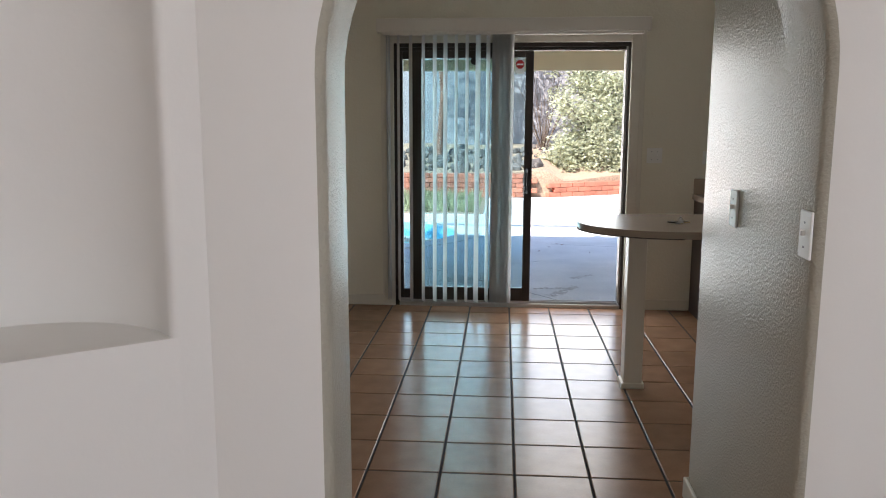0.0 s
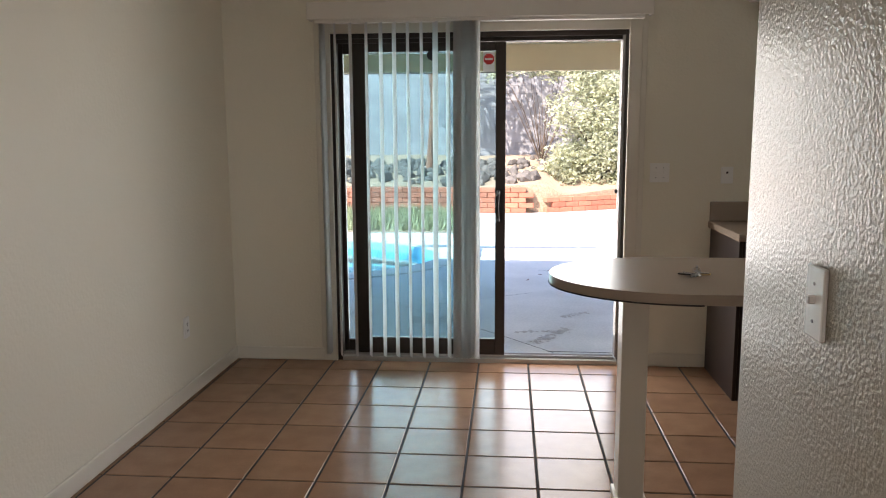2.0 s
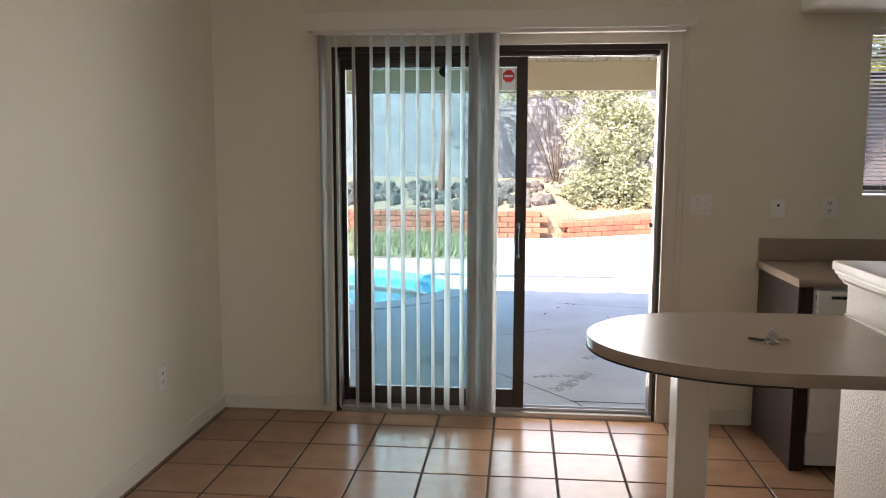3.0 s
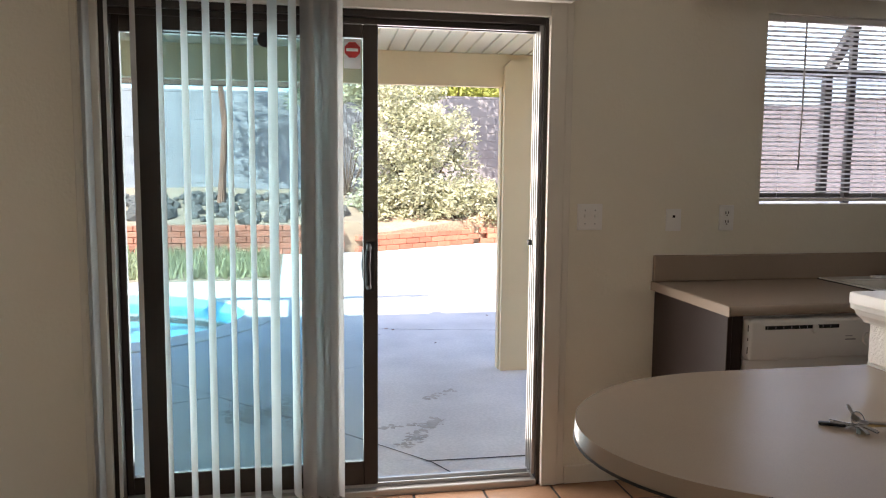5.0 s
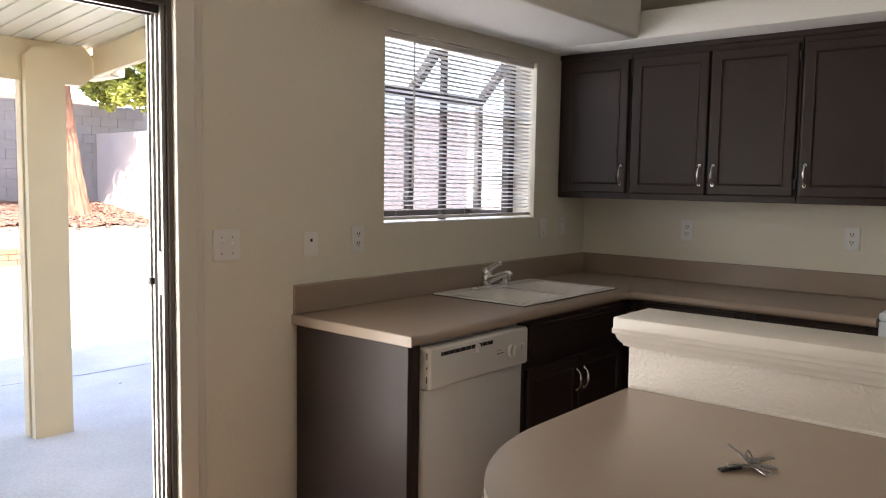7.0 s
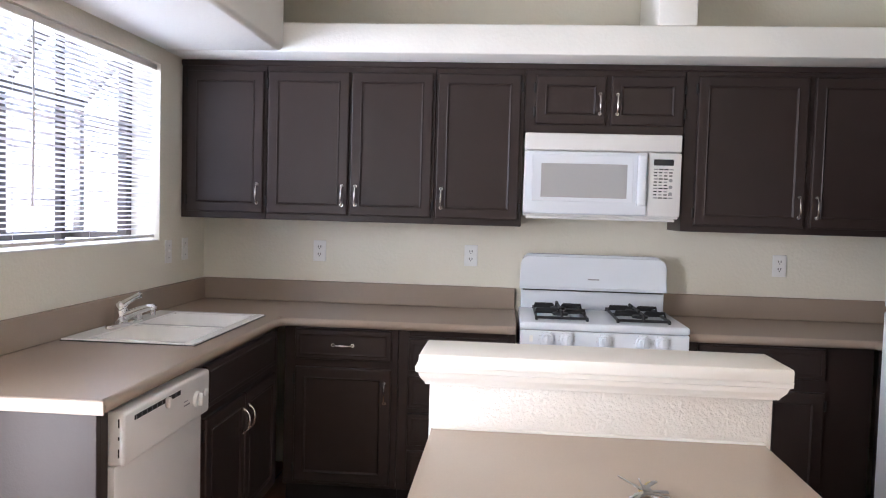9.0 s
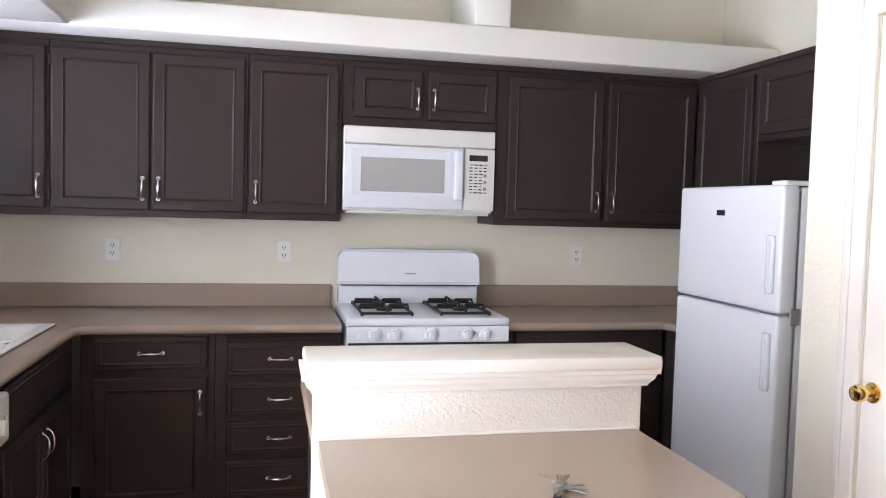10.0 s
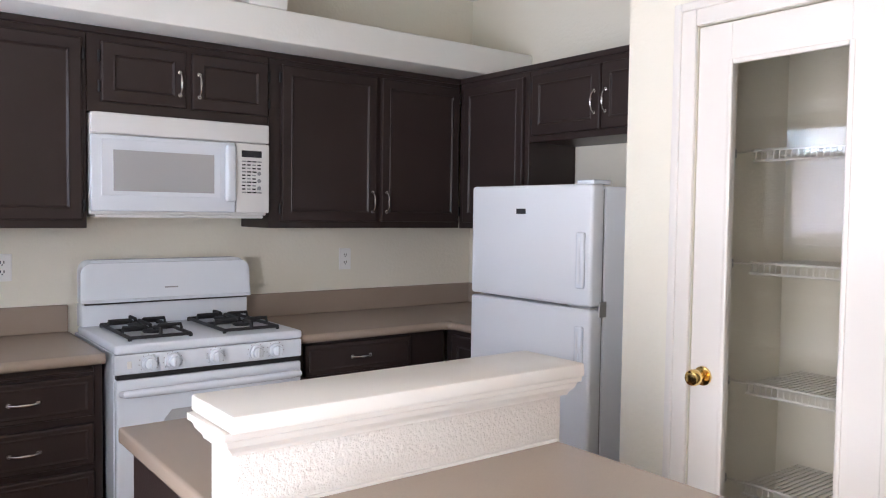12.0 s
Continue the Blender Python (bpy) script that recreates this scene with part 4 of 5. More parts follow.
for y in (0.035, 0.085):
    part("sill_track", bm_boxes([(DOOR_L + 0.032, DOOR_R - 0.034, NORTH + y, NORTH + y + 0.008, 0.028, 0.045)]), M_ALU, sd)
    part("head_track", bm_boxes([(DOOR_L + 0.032, DOOR_R - 0.034, NORTH + y - 0.004, NORTH + y + 0.012, DOOR_H - 0.055, DOOR_H - 0.03)]), M_BRONZE, sd)


def sash(name, x0, x1, y, left, right, z0, z1, bottom, head, tint):
    s = part(name, bm_boxes([(x0, x0 + left, y, y + 0.032, z0, z1), (x1 - right, x1, y, y + 0.032, z0, z1), (x0 + left, x1 - right, y + 0.001, y + 0.031, z0, z0 + bottom), (x0 + left, x1 - right, y + 0.001, y + 0.031, z1 - head, z1)], 0.003), M_BRONZE, sd)
    p = part("pane", bm_boxes([(x0 + left - 0.005, x1 - right + 0.005, y + 0.013, y + 0.018, z0 + bottom - 0.005, z1 - head + 0.005)]), tint, s, "blue-green tinted glass")
    p.visible_shadow = False
    return s


sash("fixed_panel", -0.798, 0.085, NORTH + 0.074, 0.028, 0.05, 0.046, 2.005, 0.075, 0.06, M_GLASS)
slide = sash("sliding_panel", -0.70, 0.247, NORTH + 0.022, 0.082, 0.062, 0.046, 2.003, 0.105, 0.055, M_GLASS)


def bm_d_pull(x, y, z0, z1, out):
    return bm_tube([(x, y, z0), (x, y + out * 0.6, z0 + 0.004), (x - 0.004, y + out, z0 + 0.02), (x - 0.008, y + out, (z0 + z1) / 2), (x - 0.004, y + out, z1 - 0.02), (x, y + out * 0.6, z1 - 0.004), (x, y, z1)], 0.011, 10)


part("pull_handle", bm_join(bm_d_pull(0.205, NORTH + 0.024, 0.915, 1.095, -0.055), bm_boxes([(0.198, 0.232, NORTH + 0.019, NORTH + 0.0225, 0.90, 1.11)], 0.001)), M_BLACK, slide, "black D-shaped pull handle", smooth=True)
part("outer_handle", bm_d_pull(0.20, NORTH + 0.052, 0.925, 1.085, 0.045), M_BLACK, slide, smooth=True)
part("lock_thumb", bm_boxes([(0.205, 0.222, NORTH + 0.01, NORTH + 0.022, 1.21, 1.235)], 0.002), M_BLACK, slide)
part("strike", bm_boxes([(DOOR_R - 0.0365, DOOR_R - 0.034, NORTH + 0.03, NORTH + 0.055, 1.05, 1.2)], 0.001), M_ALU, sd)
part("latch_hook", bm_boxes([(DOOR_R - 0.05, DOOR_R - 0.034, NORTH + 0.08, NORTH + 0.10, 1.08, 1.105)], 0.003), M_BLACK, sd)
single("suction_disc", bm_cyl(0, 0, 0, 0.03, 0.012, "y", 20, bevel=0.003), M_BLACK, "small black disc stuck on the glass", "disc", smooth=True, place=(-0.208, NORTH + 0.028, 1.927))
warn = single("warning_sticker", bm_boxes([(-0.035, 0.035, -0.001, 0.0, -0.06, 0.06)]), M_STICKW, "small white card sticker with a red octagon", "sticker", place=(0.142, NORTH + 0.034, 1.885))
octa = bm_cyl(0, 0, 0, 0.034, 0.0008, "y", 8)
octa.transform(pose(0, 0, 0, 0, 22.5, 0))
part("octagon", octa, M_RED, warn, at=pose(0, -0.0018, 0.015))
part("bar", bm_boxes([(-0.024, 0.024, -0.0034, -0.0026, 0.009, 0.021)]), M_STICKW, warn)

# painted casing round the door
for b in ((DOOR_L - 0.075, DOOR_L, NORTH - 0.018, NORTH, 0, DOOR_H + 0.1), (DOOR_R, DOOR_R + 0.075, NORTH - 0.018, NORTH, 0, DOOR_H + 0.1), (DOOR_L, DOOR_R, NORTH - 0.018, NORTH, DOOR_H, DOOR_H + 0.1), (DOOR_R + 0.075, DOOR_R + 0.108, NORTH - 0.01, NORTH, 0, DOOR_H + 0.12), (DOOR_L - 0.1, DOOR_L - 0.075, NORTH - 0.01, NORTH, 0, DOOR_H + 0.12)):
    structure("trim", bm_boxes([b], 0.004, 2), M_TRIM, "cream painted door casing", "trim")

# vertical blinds
vb = thing("vertical_blind", (0, NORTH - 0.075, 2.12), "grey vinyl vertical blind drawn half across the door", "blind")
part("head_rail", bm_boxes([(-0.90, 1.05, -0.022, 0.022, -0.01, 0.03)], 0.003), M_WHITE, vb)


def vane_mesh():
    bm = bmesh.new()
    n, w, h = 6, 0.089, 2.055
    cols = []
    for i in range(n + 1):
        t = i / n * 2 - 1
        cols.append([bm.verts.new((t * w / 2, 0.006 * (1 - t * t), z)) for z in (-h, 0)])
    for a, b in zip(cols, cols[1:]):
        bm.faces.new((a[0], b[0], b[1], a[1]))
    bmesh.ops.solidify(bm, geom=bm.faces[:], thickness=0.0011)
    return mesh_from("vane", bm, M_VANE, True)


VANE = vane_mesh()
rv = random.Random(3)
spots = [(-0.872, 92), (-0.855, 88)] + [(x, 113 + rv.uniform(-5, 5)) for x in (-0.784, -0.69, -0.593, -0.505, -0.424, -0.342, -0.26, -0.176, -0.1)] + [(-0.06 + 0.0165 * i, 110 + rv.uniform(-14, 14)) for i in range(9)]
for x, a in spots:
    o = new("vane", VANE)
    o.parent, o.matrix_basis = vb, pose(x, 0, -0.008, rv.uniform(-0.15, 0.15), rv.uniform(-0.15, 0.15), a)
val = thing("valance", (0, NORTH, 2.13), "plain cream valance board above the sliding door", "valance")
part("front_board", bm_boxes([(-0.945, 1.097, -0.112, -0.098, 0, 0.10)], 0.004, 2), M_WHITE, val)
for x in (-0.945, 1.083):
    part("return", bm_boxes([(x, x + 0.014, -0.097, 0.0, 0.002, 0.098)], 0.002), M_WHITE, val)

# ---- kitchen window ----
win = tagged(new("window_1"), "projecting bronze garden window behind a mini blind", "window", kind="structure")
GY, GZ = 6.95, 1.93      # front of the projecting frame and its upper edge


def bar(name, a, b, w=0.035):
    va, vb_ = Vector(a), Vector(b)
    bm = bm_boxes([(-w / 2, w / 2, -w / 2, w / 2, 0, (vb_ - va).length)], 0.002)
    q = (vb_ - va).to_track_quat("Z", "Y").to_matrix().to_4x4()
    bm.transform(Matrix.Translation(va) @ q)
    return part(name, bm, M_BRONZE, win)


yi = NORTH + 0.165
for x in (WIN_L + 0.02, 2.65, 3.265):
    bar("upright", (x, GY, WIN_B + 0.02), (x, GY, GZ), 0.04)
for x in (WIN_L + 0.02, 2.65, 3.265):
    bar("slanted_bar", (x, GY, GZ), (x, yi, WIN_T + 0.12), 0.045)
bar("centre_mullion", (2.52, NORTH + 0.10, WIN_B), (2.52, NORTH + 0.10, WIN_T), 0.03)
for x in (WIN_L + 0.02, WIN_R - 0.03):
    bar("wall_upright", (x, yi, WIN_B), (x, yi, WIN_T), 0.05)
    bar("side_rail", (x, yi, WIN_B + 0.02), (x, GY, WIN_B + 0.02), 0.04)
for y, z in ((GY, WIN_B + 0.02), (GY, GZ), (yi, WIN_T + 0.12)):
    bar("cross_rail", (WIN_L, y, z), (3.28, y, z), 0.045)
part("window_sill", bm_boxes([(WIN_L + 0.001, WIN_R - 0.001, NORTH + 0.002, GY - 0.02, WIN_B - 0.002, WIN_B + 0.008)], 0.003), M_WHITE, win)
for bm in (bm_boxes([(WIN_L + 0.03, WIN_R - 0.04, GY, GY + 0.004, WIN_B + 0.03, GZ - 0.02)]),):
    p = part("pane", bm, M_DIM_PANE, win)
    p.visible_shadow = False

mb = thing("mini_blind", (WIN_L, NORTH + 0.035, 0), "white aluminium mini blind with slats half open", "blind")
ww = WIN_R - WIN_L
part("head_rail", bm_boxes([(0.004, ww - 0.004, -0.02, 0.02, WIN_T - 0.032, WIN_T - 0.003)], 0.003), M_WHITE, mb)


def slat_mesh():
    bm = bmesh.new()
    cols = []
    for i in range(5):
        t = i / 4 * 2 - 1
        cols.append([bm.verts.new((x, t * 0.0125, 0.002 * (1 - t * t))) for x in (0.008, ww - 0.008)])
    for a, b in zip(cols, cols[1:]):
        bm.faces.new((a[0], a[1], b[1], b[0]))
    bmesh.ops.solidify(bm, geom=bm.faces[:], thickness=0.0006)
    return mesh_from("slat", bm, M_SLAT, True)


SLAT = slat_mesh()
for i in range(37):
    o = new("slat", SLAT)
    o.parent, o.matrix_basis = mb, pose(0, 0, WIN_T - 0.05 - i * 0.0208, -17 + rv.uniform(-2, 2), rv.uniform(-0.05, 0.05), 0)
part("bottom_rail", bm_boxes([(0.006, ww - 0.006, -0.013, 0.013, WIN_B + 0.018, WIN_B + 0.034)], 0.004, 2), M_WHITE, mb)
part("wand", bm_tube([(0.20, -0.026, WIN_T - 0.03), (0.20, -0.028, WIN_T - 0.40), (0.195, -0.026, WIN_T - 0.70)], 0.004, 8), M_SLAT, mb)
for u in (0.1, ww / 2, ww - 0.1):
    part("ladder_cord", bm_tube([(u, -0.014, WIN_B + 0.03), (u, -0.014, WIN_T - 0.03)], 0.0009, 4), M_SLAT, mb)

# ---- switches and sockets ----


def wall_plate(name, place, turn, w, h, label, kind):
    ob = thing(name, place, label, kind, "wall plates", turn)
    part("plate", bm_boxes([(-w / 2, w / 2, -0.008, 0, -h / 2, h / 2)], 0.003, 2), M_PLATE, ob)
    return ob


def socket(place, turn, label):
    ob = wall_plate("wall_socket", place, turn, 0.072, 0.116, label, "socket")
    for dz in (-0.02, 0.02):
        r = part("receptacle", bm_prism([(0.017 * math.cos(a) * (1 if abs(math.cos(a)) < 0.8 else 0.95), 0.0145 * math.sin(a)) for a in [2 * math.pi * i / 16 for i in range(16)]], 0, 0.002), M_PLATE, ob, at=Matrix(((1, 0, 0, 0), (0, 0, -1, -0.008), (0, 1, 0, dz), (0, 0, 0, 1))))
        for dx in (-0.0065, 0.0065):
            part("slot", bm_boxes([(dx - 0.002, dx + 0.002, -0.002, 0.009, 0.0015, 0.0026)]), M_BLACK, r)
        part("ground_hole", bm_cyl(0, -0.008, 0.0018, 0.003, 0.0016, "z", 8), M_BLACK, r)


def switch(place, turn, gangs, label):
    ob = wall_plate("light_switch", place, turn, 0.07 + 0.046 * (gangs - 1), 0.116, label, "switch")
    for g in range(gangs):
        u = (g - (gangs - 1) / 2) * 0.046
        part("toggle", bm_boxes([(u - 0.005, u + 0.005, -0.018, -0.005, -0.002, 0.012)], 0.002), M_PLATE, ob)
        for dz in (-0.03, 0.03):
            part("screw", bm_cyl(u, -0.0085, dz, 0.003, 0.002, "y", 8), M_GREY, ob)


switch((1.178, NORTH, 1.212), 0, 2, "ivory double light switch beside the sliding door")
jack = wall_plate("phone_jack", (1.576, NORTH, 1.197), 0, 0.072, 0.10, "blank ivory wall plate with one small hole", "wall plate")
part("jack_hole", bm_boxes([(-0.006, 0.006, -0.0088, -0.0075, 0.01, 0.022)]), M_BLACK, jack)
socket((1.836, NORTH, 1.206), 0, "ivory wall socket above the worktop")
switch((3.30, NORTH, 1.205), 0, 1, "ivory light switch beside the kitchen window")
switch((3.50, NORTH, 1.21), 0, 1, "ivory light switch near the kitchen corner")
socket((EAST, 5.832, 1.207), -90, "ivory wall socket above the worktop")
socket((EAST, 4.988, 1.207), -90, "ivory wall socket near the stove")
socket((EAST, 3.347, 1.205), -90, "ivory wall socket near the fridge")
socket((WEST, 5.73, 0.40), 90, "ivory wall socket low on the plain wall")
switch((ARCH_R, 2.93, 1.19), -90, 1, "ivory rocker switch on the passage wall")
switch((ARCH_R, 2.337, 1.19), -90, 1, "ivory rocker switch inside the archway")

# ---- pantry ----
pd = tagged(new("door_2"), "white pantry door with a tall clear glass pane, closed", "door", kind="structure")
PY = PANTRY_Y - 0.04
leaf = part("door_leaf", bm_boxes([(PD_L + 0.003, 1.096, PY, PY + 0.036, 0.01, PD_H - 0.004), (1.456, PD_R - 0.003, PY, PY + 0.036, 0.01, PD_H - 0.004), (1.096, 1.456, PY, PY + 0.036, 0.01, 0.24), (1.096, 1.456, PY, PY + 0.036, 1.934, PD_H - 0.004)], 0.002), M_WHITE, pd)
for b in ((1.086, 1.102, PY + 0.03, PY + 0.042, 0.23, 1.944), (1.450, 1.466, PY + 0.03, PY + 0.042, 0.23, 1.944), (1.102, 1.450, PY + 0.03, PY + 0.042, 1.928, 1.944), (1.102, 1.450, PY + 0.03, PY + 0.042, 0.23, 0.246)):
    part("glazing_bead", bm_boxes([b], 0.005, 2), M_WHITE, leaf)
gp = part("pane", bm_boxes([(1.094, 1.458, PY + 0.016, PY + 0.021, 0.238, 1.936)]), M_GLASS2, leaf, "clear glass pane")
for side, s in ((PY + 0.036, 1), (PY, -1)):
    kn = part("knob", bm_join(bm_cyl(1.522, side + s * 0.004, 0.955, 0.031, 0.008, "y", 24, bevel=0.002), bm_cyl(1.522, side + s * 0.025, 0.955, 0.012, 0.04, "y", 16), bm_cyl(1.522, side + s * 0.052, 0.955, 0.026, 0.034, "y", 24, bevel=0.010)), M_BRASS, leaf, "polished brass knob", smooth=True)
for z in (0.25, 1.05, 1.80):
    part("hinge", bm_tube([(PD_L - 0.002, PY + 0.042, z - 0.045), (PD_L - 0.002, PY + 0.042, z + 0.045)], 0.006, 8), M_WHITE, leaf)
for x0, x1, z0, z1 in ((PD_L - 0.075, PD_L, 0, PD_H + 0.075), (PD_R, PD_R + 0.075, 0, PD_H + 0.075), (PD_L, PD_R, PD_H, PD_H + 0.075)):
    part("casing", bm_boxes([(x0, x1, PANTRY_Y - 0.002, PANTRY_Y + 0.014, z0, z1)], 0.005, 2), M_WHITE, pd)
for b in ((PD_L - 0.078, PD_L - 0.05, PANTRY_Y + 0.010, PANTRY_Y + 0.022, 0, PD_H + 0.078), (PD_R + 0.05, PD_R + 0.078, PANTRY_Y + 0.010, PANTRY_Y + 0.022, 0, PD_H + 0.078), (PD_L - 0.05, PD_R + 0.05, PANTRY_Y + 0.010, PANTRY_Y + 0.022, PD_H + 0.05, PD_H + 0.078)):
    part("casing_ridge", bm_boxes([b], 0.005, 2), M_WHITE, pd)


def wire_shelf(z):
    sh = thing("wire_shelf", (0, 0, z), "white wire pantry shelf, empty", "shelf", "pantry shelves")
    x0, x1, y0, y1 = 0.90, 1.66, SOUTH + 0.005, 2.85
    for i in range(34):
        x = x0 + 0.008 + i * (x1 - x0 - 0.016) / 33
        part("wire", bm_tube([(x, y0, 0), (x, y1, 0), (x, y1 + 0.004, -0.036)], 0.003, 5), M_WIRE, sh)
    for y, dz in ((y1 + 0.002, 0.003), (y1 + 0.006, -0.036), (y0 + 0.003, -0.003), ((y0 + y1) / 2, -0.003)):
        part("rail", bm_tube([(x0, y, dz), (x1, y, dz)], 0.005, 6), M_WIRE, sh)
    part("support_arm", bm_tube([(x1, y1, -0.002), (1.75, y1, -0.002)], 0.003, 6), M_WIRE, sh)
    part("support_clip", bm_boxes([(1.738, 1.75, y1 - 0.012, y1 + 0.006, -0.02, 0.012)], 0.002), M_GREY, sh)


for z in (1.702, 1.292, 0.848, 0.472):
    wire_shelf(z)

# ---- patio and yard ----
GZ0 = -0.08
tagged(structure("ground", bm_boxes([(-400, 400, -400, 400, -0.60, -0.46)]), M_SOIL, "bare pale soil round the house", "ground"))
POOL = [(-3.2 + 2.6 * math.cos(a), 11.3 + 1.55 * math.sin(a) + 0.12 * math.sin(2 * a)) for a in [2 * math.pi * i / 48 for i in range(48)]]


def ring_prism(inner, outer, z0, z1):
    bm = bmesh.new()
    k = len(inner)
    v = [[bm.verts.new((x, y, z)) for x, y in loop] for loop, z in ((inner, z0), (inner, z1), (outer, z1), (outer, z0))]
    for a, b in zip(v, v[1:] + v[:1]):
        for i in range(k):
            bm.faces.new((a[i], a[(i + 1) % k], b[(i + 1) % k], b[i]))
    bmesh.ops.recalc_face_normals(bm, faces=bm.faces[:])
    return bm


def spread(loop, d, cx=-3.2, cy=11.3):
    return [(cx + (x - cx) * (1 + d / 2.6), cy + (y - cy) * (1 + d / 1.6)) for x, y in loop]


def square_loop(n, x0, x1, y0, y1, cx=-3.2, cy=11.3):
    out = []
    for i in range(n):
        a = 2 * math.pi * i / n
        c, s = math.cos(a), math.sin(a)
        t = min((x1 - cx) / c if c > 1e-9 else (x0 - cx) / c if c < -1e-9 else 1e9, (y1 - cy) / s if s > 1e-9 else (y0 - cy) / s if s < -1e-9 else 1e9)
        out.append((cx + t * c, cy + t * s))
    return out


COPE = spread(POOL, 0.32)
deck = structure("patio_deck", ring_prism(COPE, square_loop(48, -16, 14, 6.66, 16.6), -0.47, GZ0), M_CONC, "weathered pale concrete patio and pool deck", "patio")
structure("patio_corner", bm_boxes([(13.9, 14.2, 6.66, 16.6, -0.47, GZ0 - 0.004), (-16, 14, 16.59, 18.6, -0.47, GZ0 - 0.004)]), M_CONC, "weathered pale concrete paving", "patio")
pool = tagged(new("swimming_pool"), "kidney-shaped swimming pool with pale coping and blue water", "pool")
part("coping", ring_prism(POOL, COPE, -0.30, GZ0 + 0.012), M_COPING, pool)
part("tile_band", ring_prism([(x, y) for x, y in spread(POOL, -0.012)], [(x, y) for x, y in spread(POOL, -0.002)], -0.32, -0.10), M_POOLTILE, pool)
part("basin", bm_prism(spread(POOL, 0.1), -0.459, -0.44), M_POOL, pool)
m = glass_material("pool_water", (0.45, 0.85, 0.92), 0.03)
p = part("water", bm_prism(spread(POOL, -0.004), -0.215, -0.21), m, pool)
p.visible_shadow = False

# deck joints and stains
for pts, w in (([(-6, 8.62), (-1.2, 8.12), (-0.62, 8.38)], 0.012), ([(0.55, 7.06), (1.1, 7.05), (6, 7.03)], 0.013), ([(0.6, 10.35), (1.3, 10.2), (2.3, 10.02), (4.5, 9.95), (9, 9.9)], 0.009), ([(0.74, 6.7), (0.58, 7.04), (0.2, 7.5), (-0.55, 8.32), (-1.1, 8.95)], 0.010), ([(-0.62, 8.38), (-0.1, 8.72), (0.5, 9.1)], 0.008)):
    bm = bmesh.new()
    last = None
    for x, y in pts:
        v = (bm.verts.new((x, y - w / 2, GZ0 + 0.0022)), bm.verts.new((x, y + w / 2, GZ0 + 0.0022))) if abs(pts[-1][0] - pts[0][0]) > abs(pts[-1][1] - pts[0][1]) else (bm.verts.new((x + w / 2, y, GZ0 + 0.0022)), bm.verts.new((x - w / 2, y, GZ0 + 0.0022)))
        if last:
            bm.faces.new((last[0], v[0], v[1], last[1]))
        last = v
    o = part("expansion_joint", bm, M_GROUT, deck)



def stain(x, y, length, width, turn, count, seed):
    """A ragged dried water mark of many tiny specks along a streak, a hair above the slab."""
    r = random.Random(seed)
    bm = bmesh.new()
    c, d = math.cos(radians(turn)), math.sin(radians(turn))
    for _ in range(count):
        u = r.uniform(-1, 1)
        along, across = u * length / 2, r.gauss(0, width * (0.25 + 0.3 * abs(math.sin(5 * u + seed))))
        cx, cy, rad = x + along * c - across * d, y + along * d + across * c, r.uniform(0.005, 0.02)
        z = GZ0 + 0.0012 + r.uniform(0, 0.0008)
        bm.faces.new([bm.verts.new((cx + rad * math.cos(q) * r.uniform(0.5, 1.4), cy + rad * math.sin(q) * r.uniform(0.5, 1.4), z)) for q in [2 * math.pi * i / 7 for i in range(7)]])
    part("stain", bm, M_STAIN, deck, "dark dried stain")


stain(0.6, 7.5, 0.52, 0.06, 58, 150, 81)
stain(0.52, 7.62, 0.42, 0.03, 8, 60, 85)
stain(-0.29, 8.0, 0.5, 0.22, 20, 260, 82)
stain(-0.1, 7.75, 0.3, 0.1, 70, 70, 83)
stain(0.85, 8.2, 0.3, 0.05, 40, 40, 84)

# covered patio
pc = thing("patio_cover", (0, 0, GZ0), "tan painted patio cover with a ribbed pale ceiling", "patio cover")


def zroof(y):
    return 2.42 - (y - 6.66) * 0.0885 - GZ0


ribs = bmesh.new()
n = 63
for i in range(n):
    x0 = -5.2 + i * 0.1125
    prof = [(0, 0), (0.006, 0.0), (0.009, 0.014), (0.018, 0.014), (0.021, 0.0), (0.1125, 0.0)]
    for (a, za), (b, zb) in zip(prof, prof[1:]):
        ribs.faces.new([ribs.verts.new((x0 + x, y, zroof(y) + z)) for x, y, z in ((a, 6.68, za), (b, 6.68, zb), (b, 9.12, zb), (a, 9.12, za))])
bmesh.ops.remove_doubles(ribs, verts=ribs.verts[:], dist=0.0005)
part("ceiling_panel", ribs, M_PANEL, pc)
bmr = bmesh.new()
v = [bmr.verts.new((x, y, zroof(y) + dz)) for dz in (0.03, 0.09) for x, y in ((-5.3, 6.67), (1.9, 6.67), (1.9, 9.14), (-5.3, 9.14))]
for f in ((0, 3, 2, 1), (4, 5, 6, 7), (0, 1, 5, 4), (1, 2, 6, 5), (2, 3, 7, 6), (3, 0, 4, 7)):
    bmr.faces.new([v[i] for i in f])
part("roof_deck", bmr, M_PANEL, pc)
ZB0, ZB1 = 2.00 - GZ0, zroof(8.75) - 0.004


def bm_beam(x0, x1, y0, y1):
    c = 0.06
    prof = [(x0, ZB0), (x1 - c, ZB0), (x1, ZB0 + c), (x1, ZB1 - c), (x1 - c, ZB1), (x0, ZB1)]
    bm = bm_prism(prof, y0, y1)
    bm.transform(Matrix(((1, 0, 0, 0), (0, 0, 1, 0), (0, 1, 0, 0), (0, 0, 0, 1))))
    bmesh.ops.recalc_face_normals(bm, faces=bm.faces[:])
    return bm


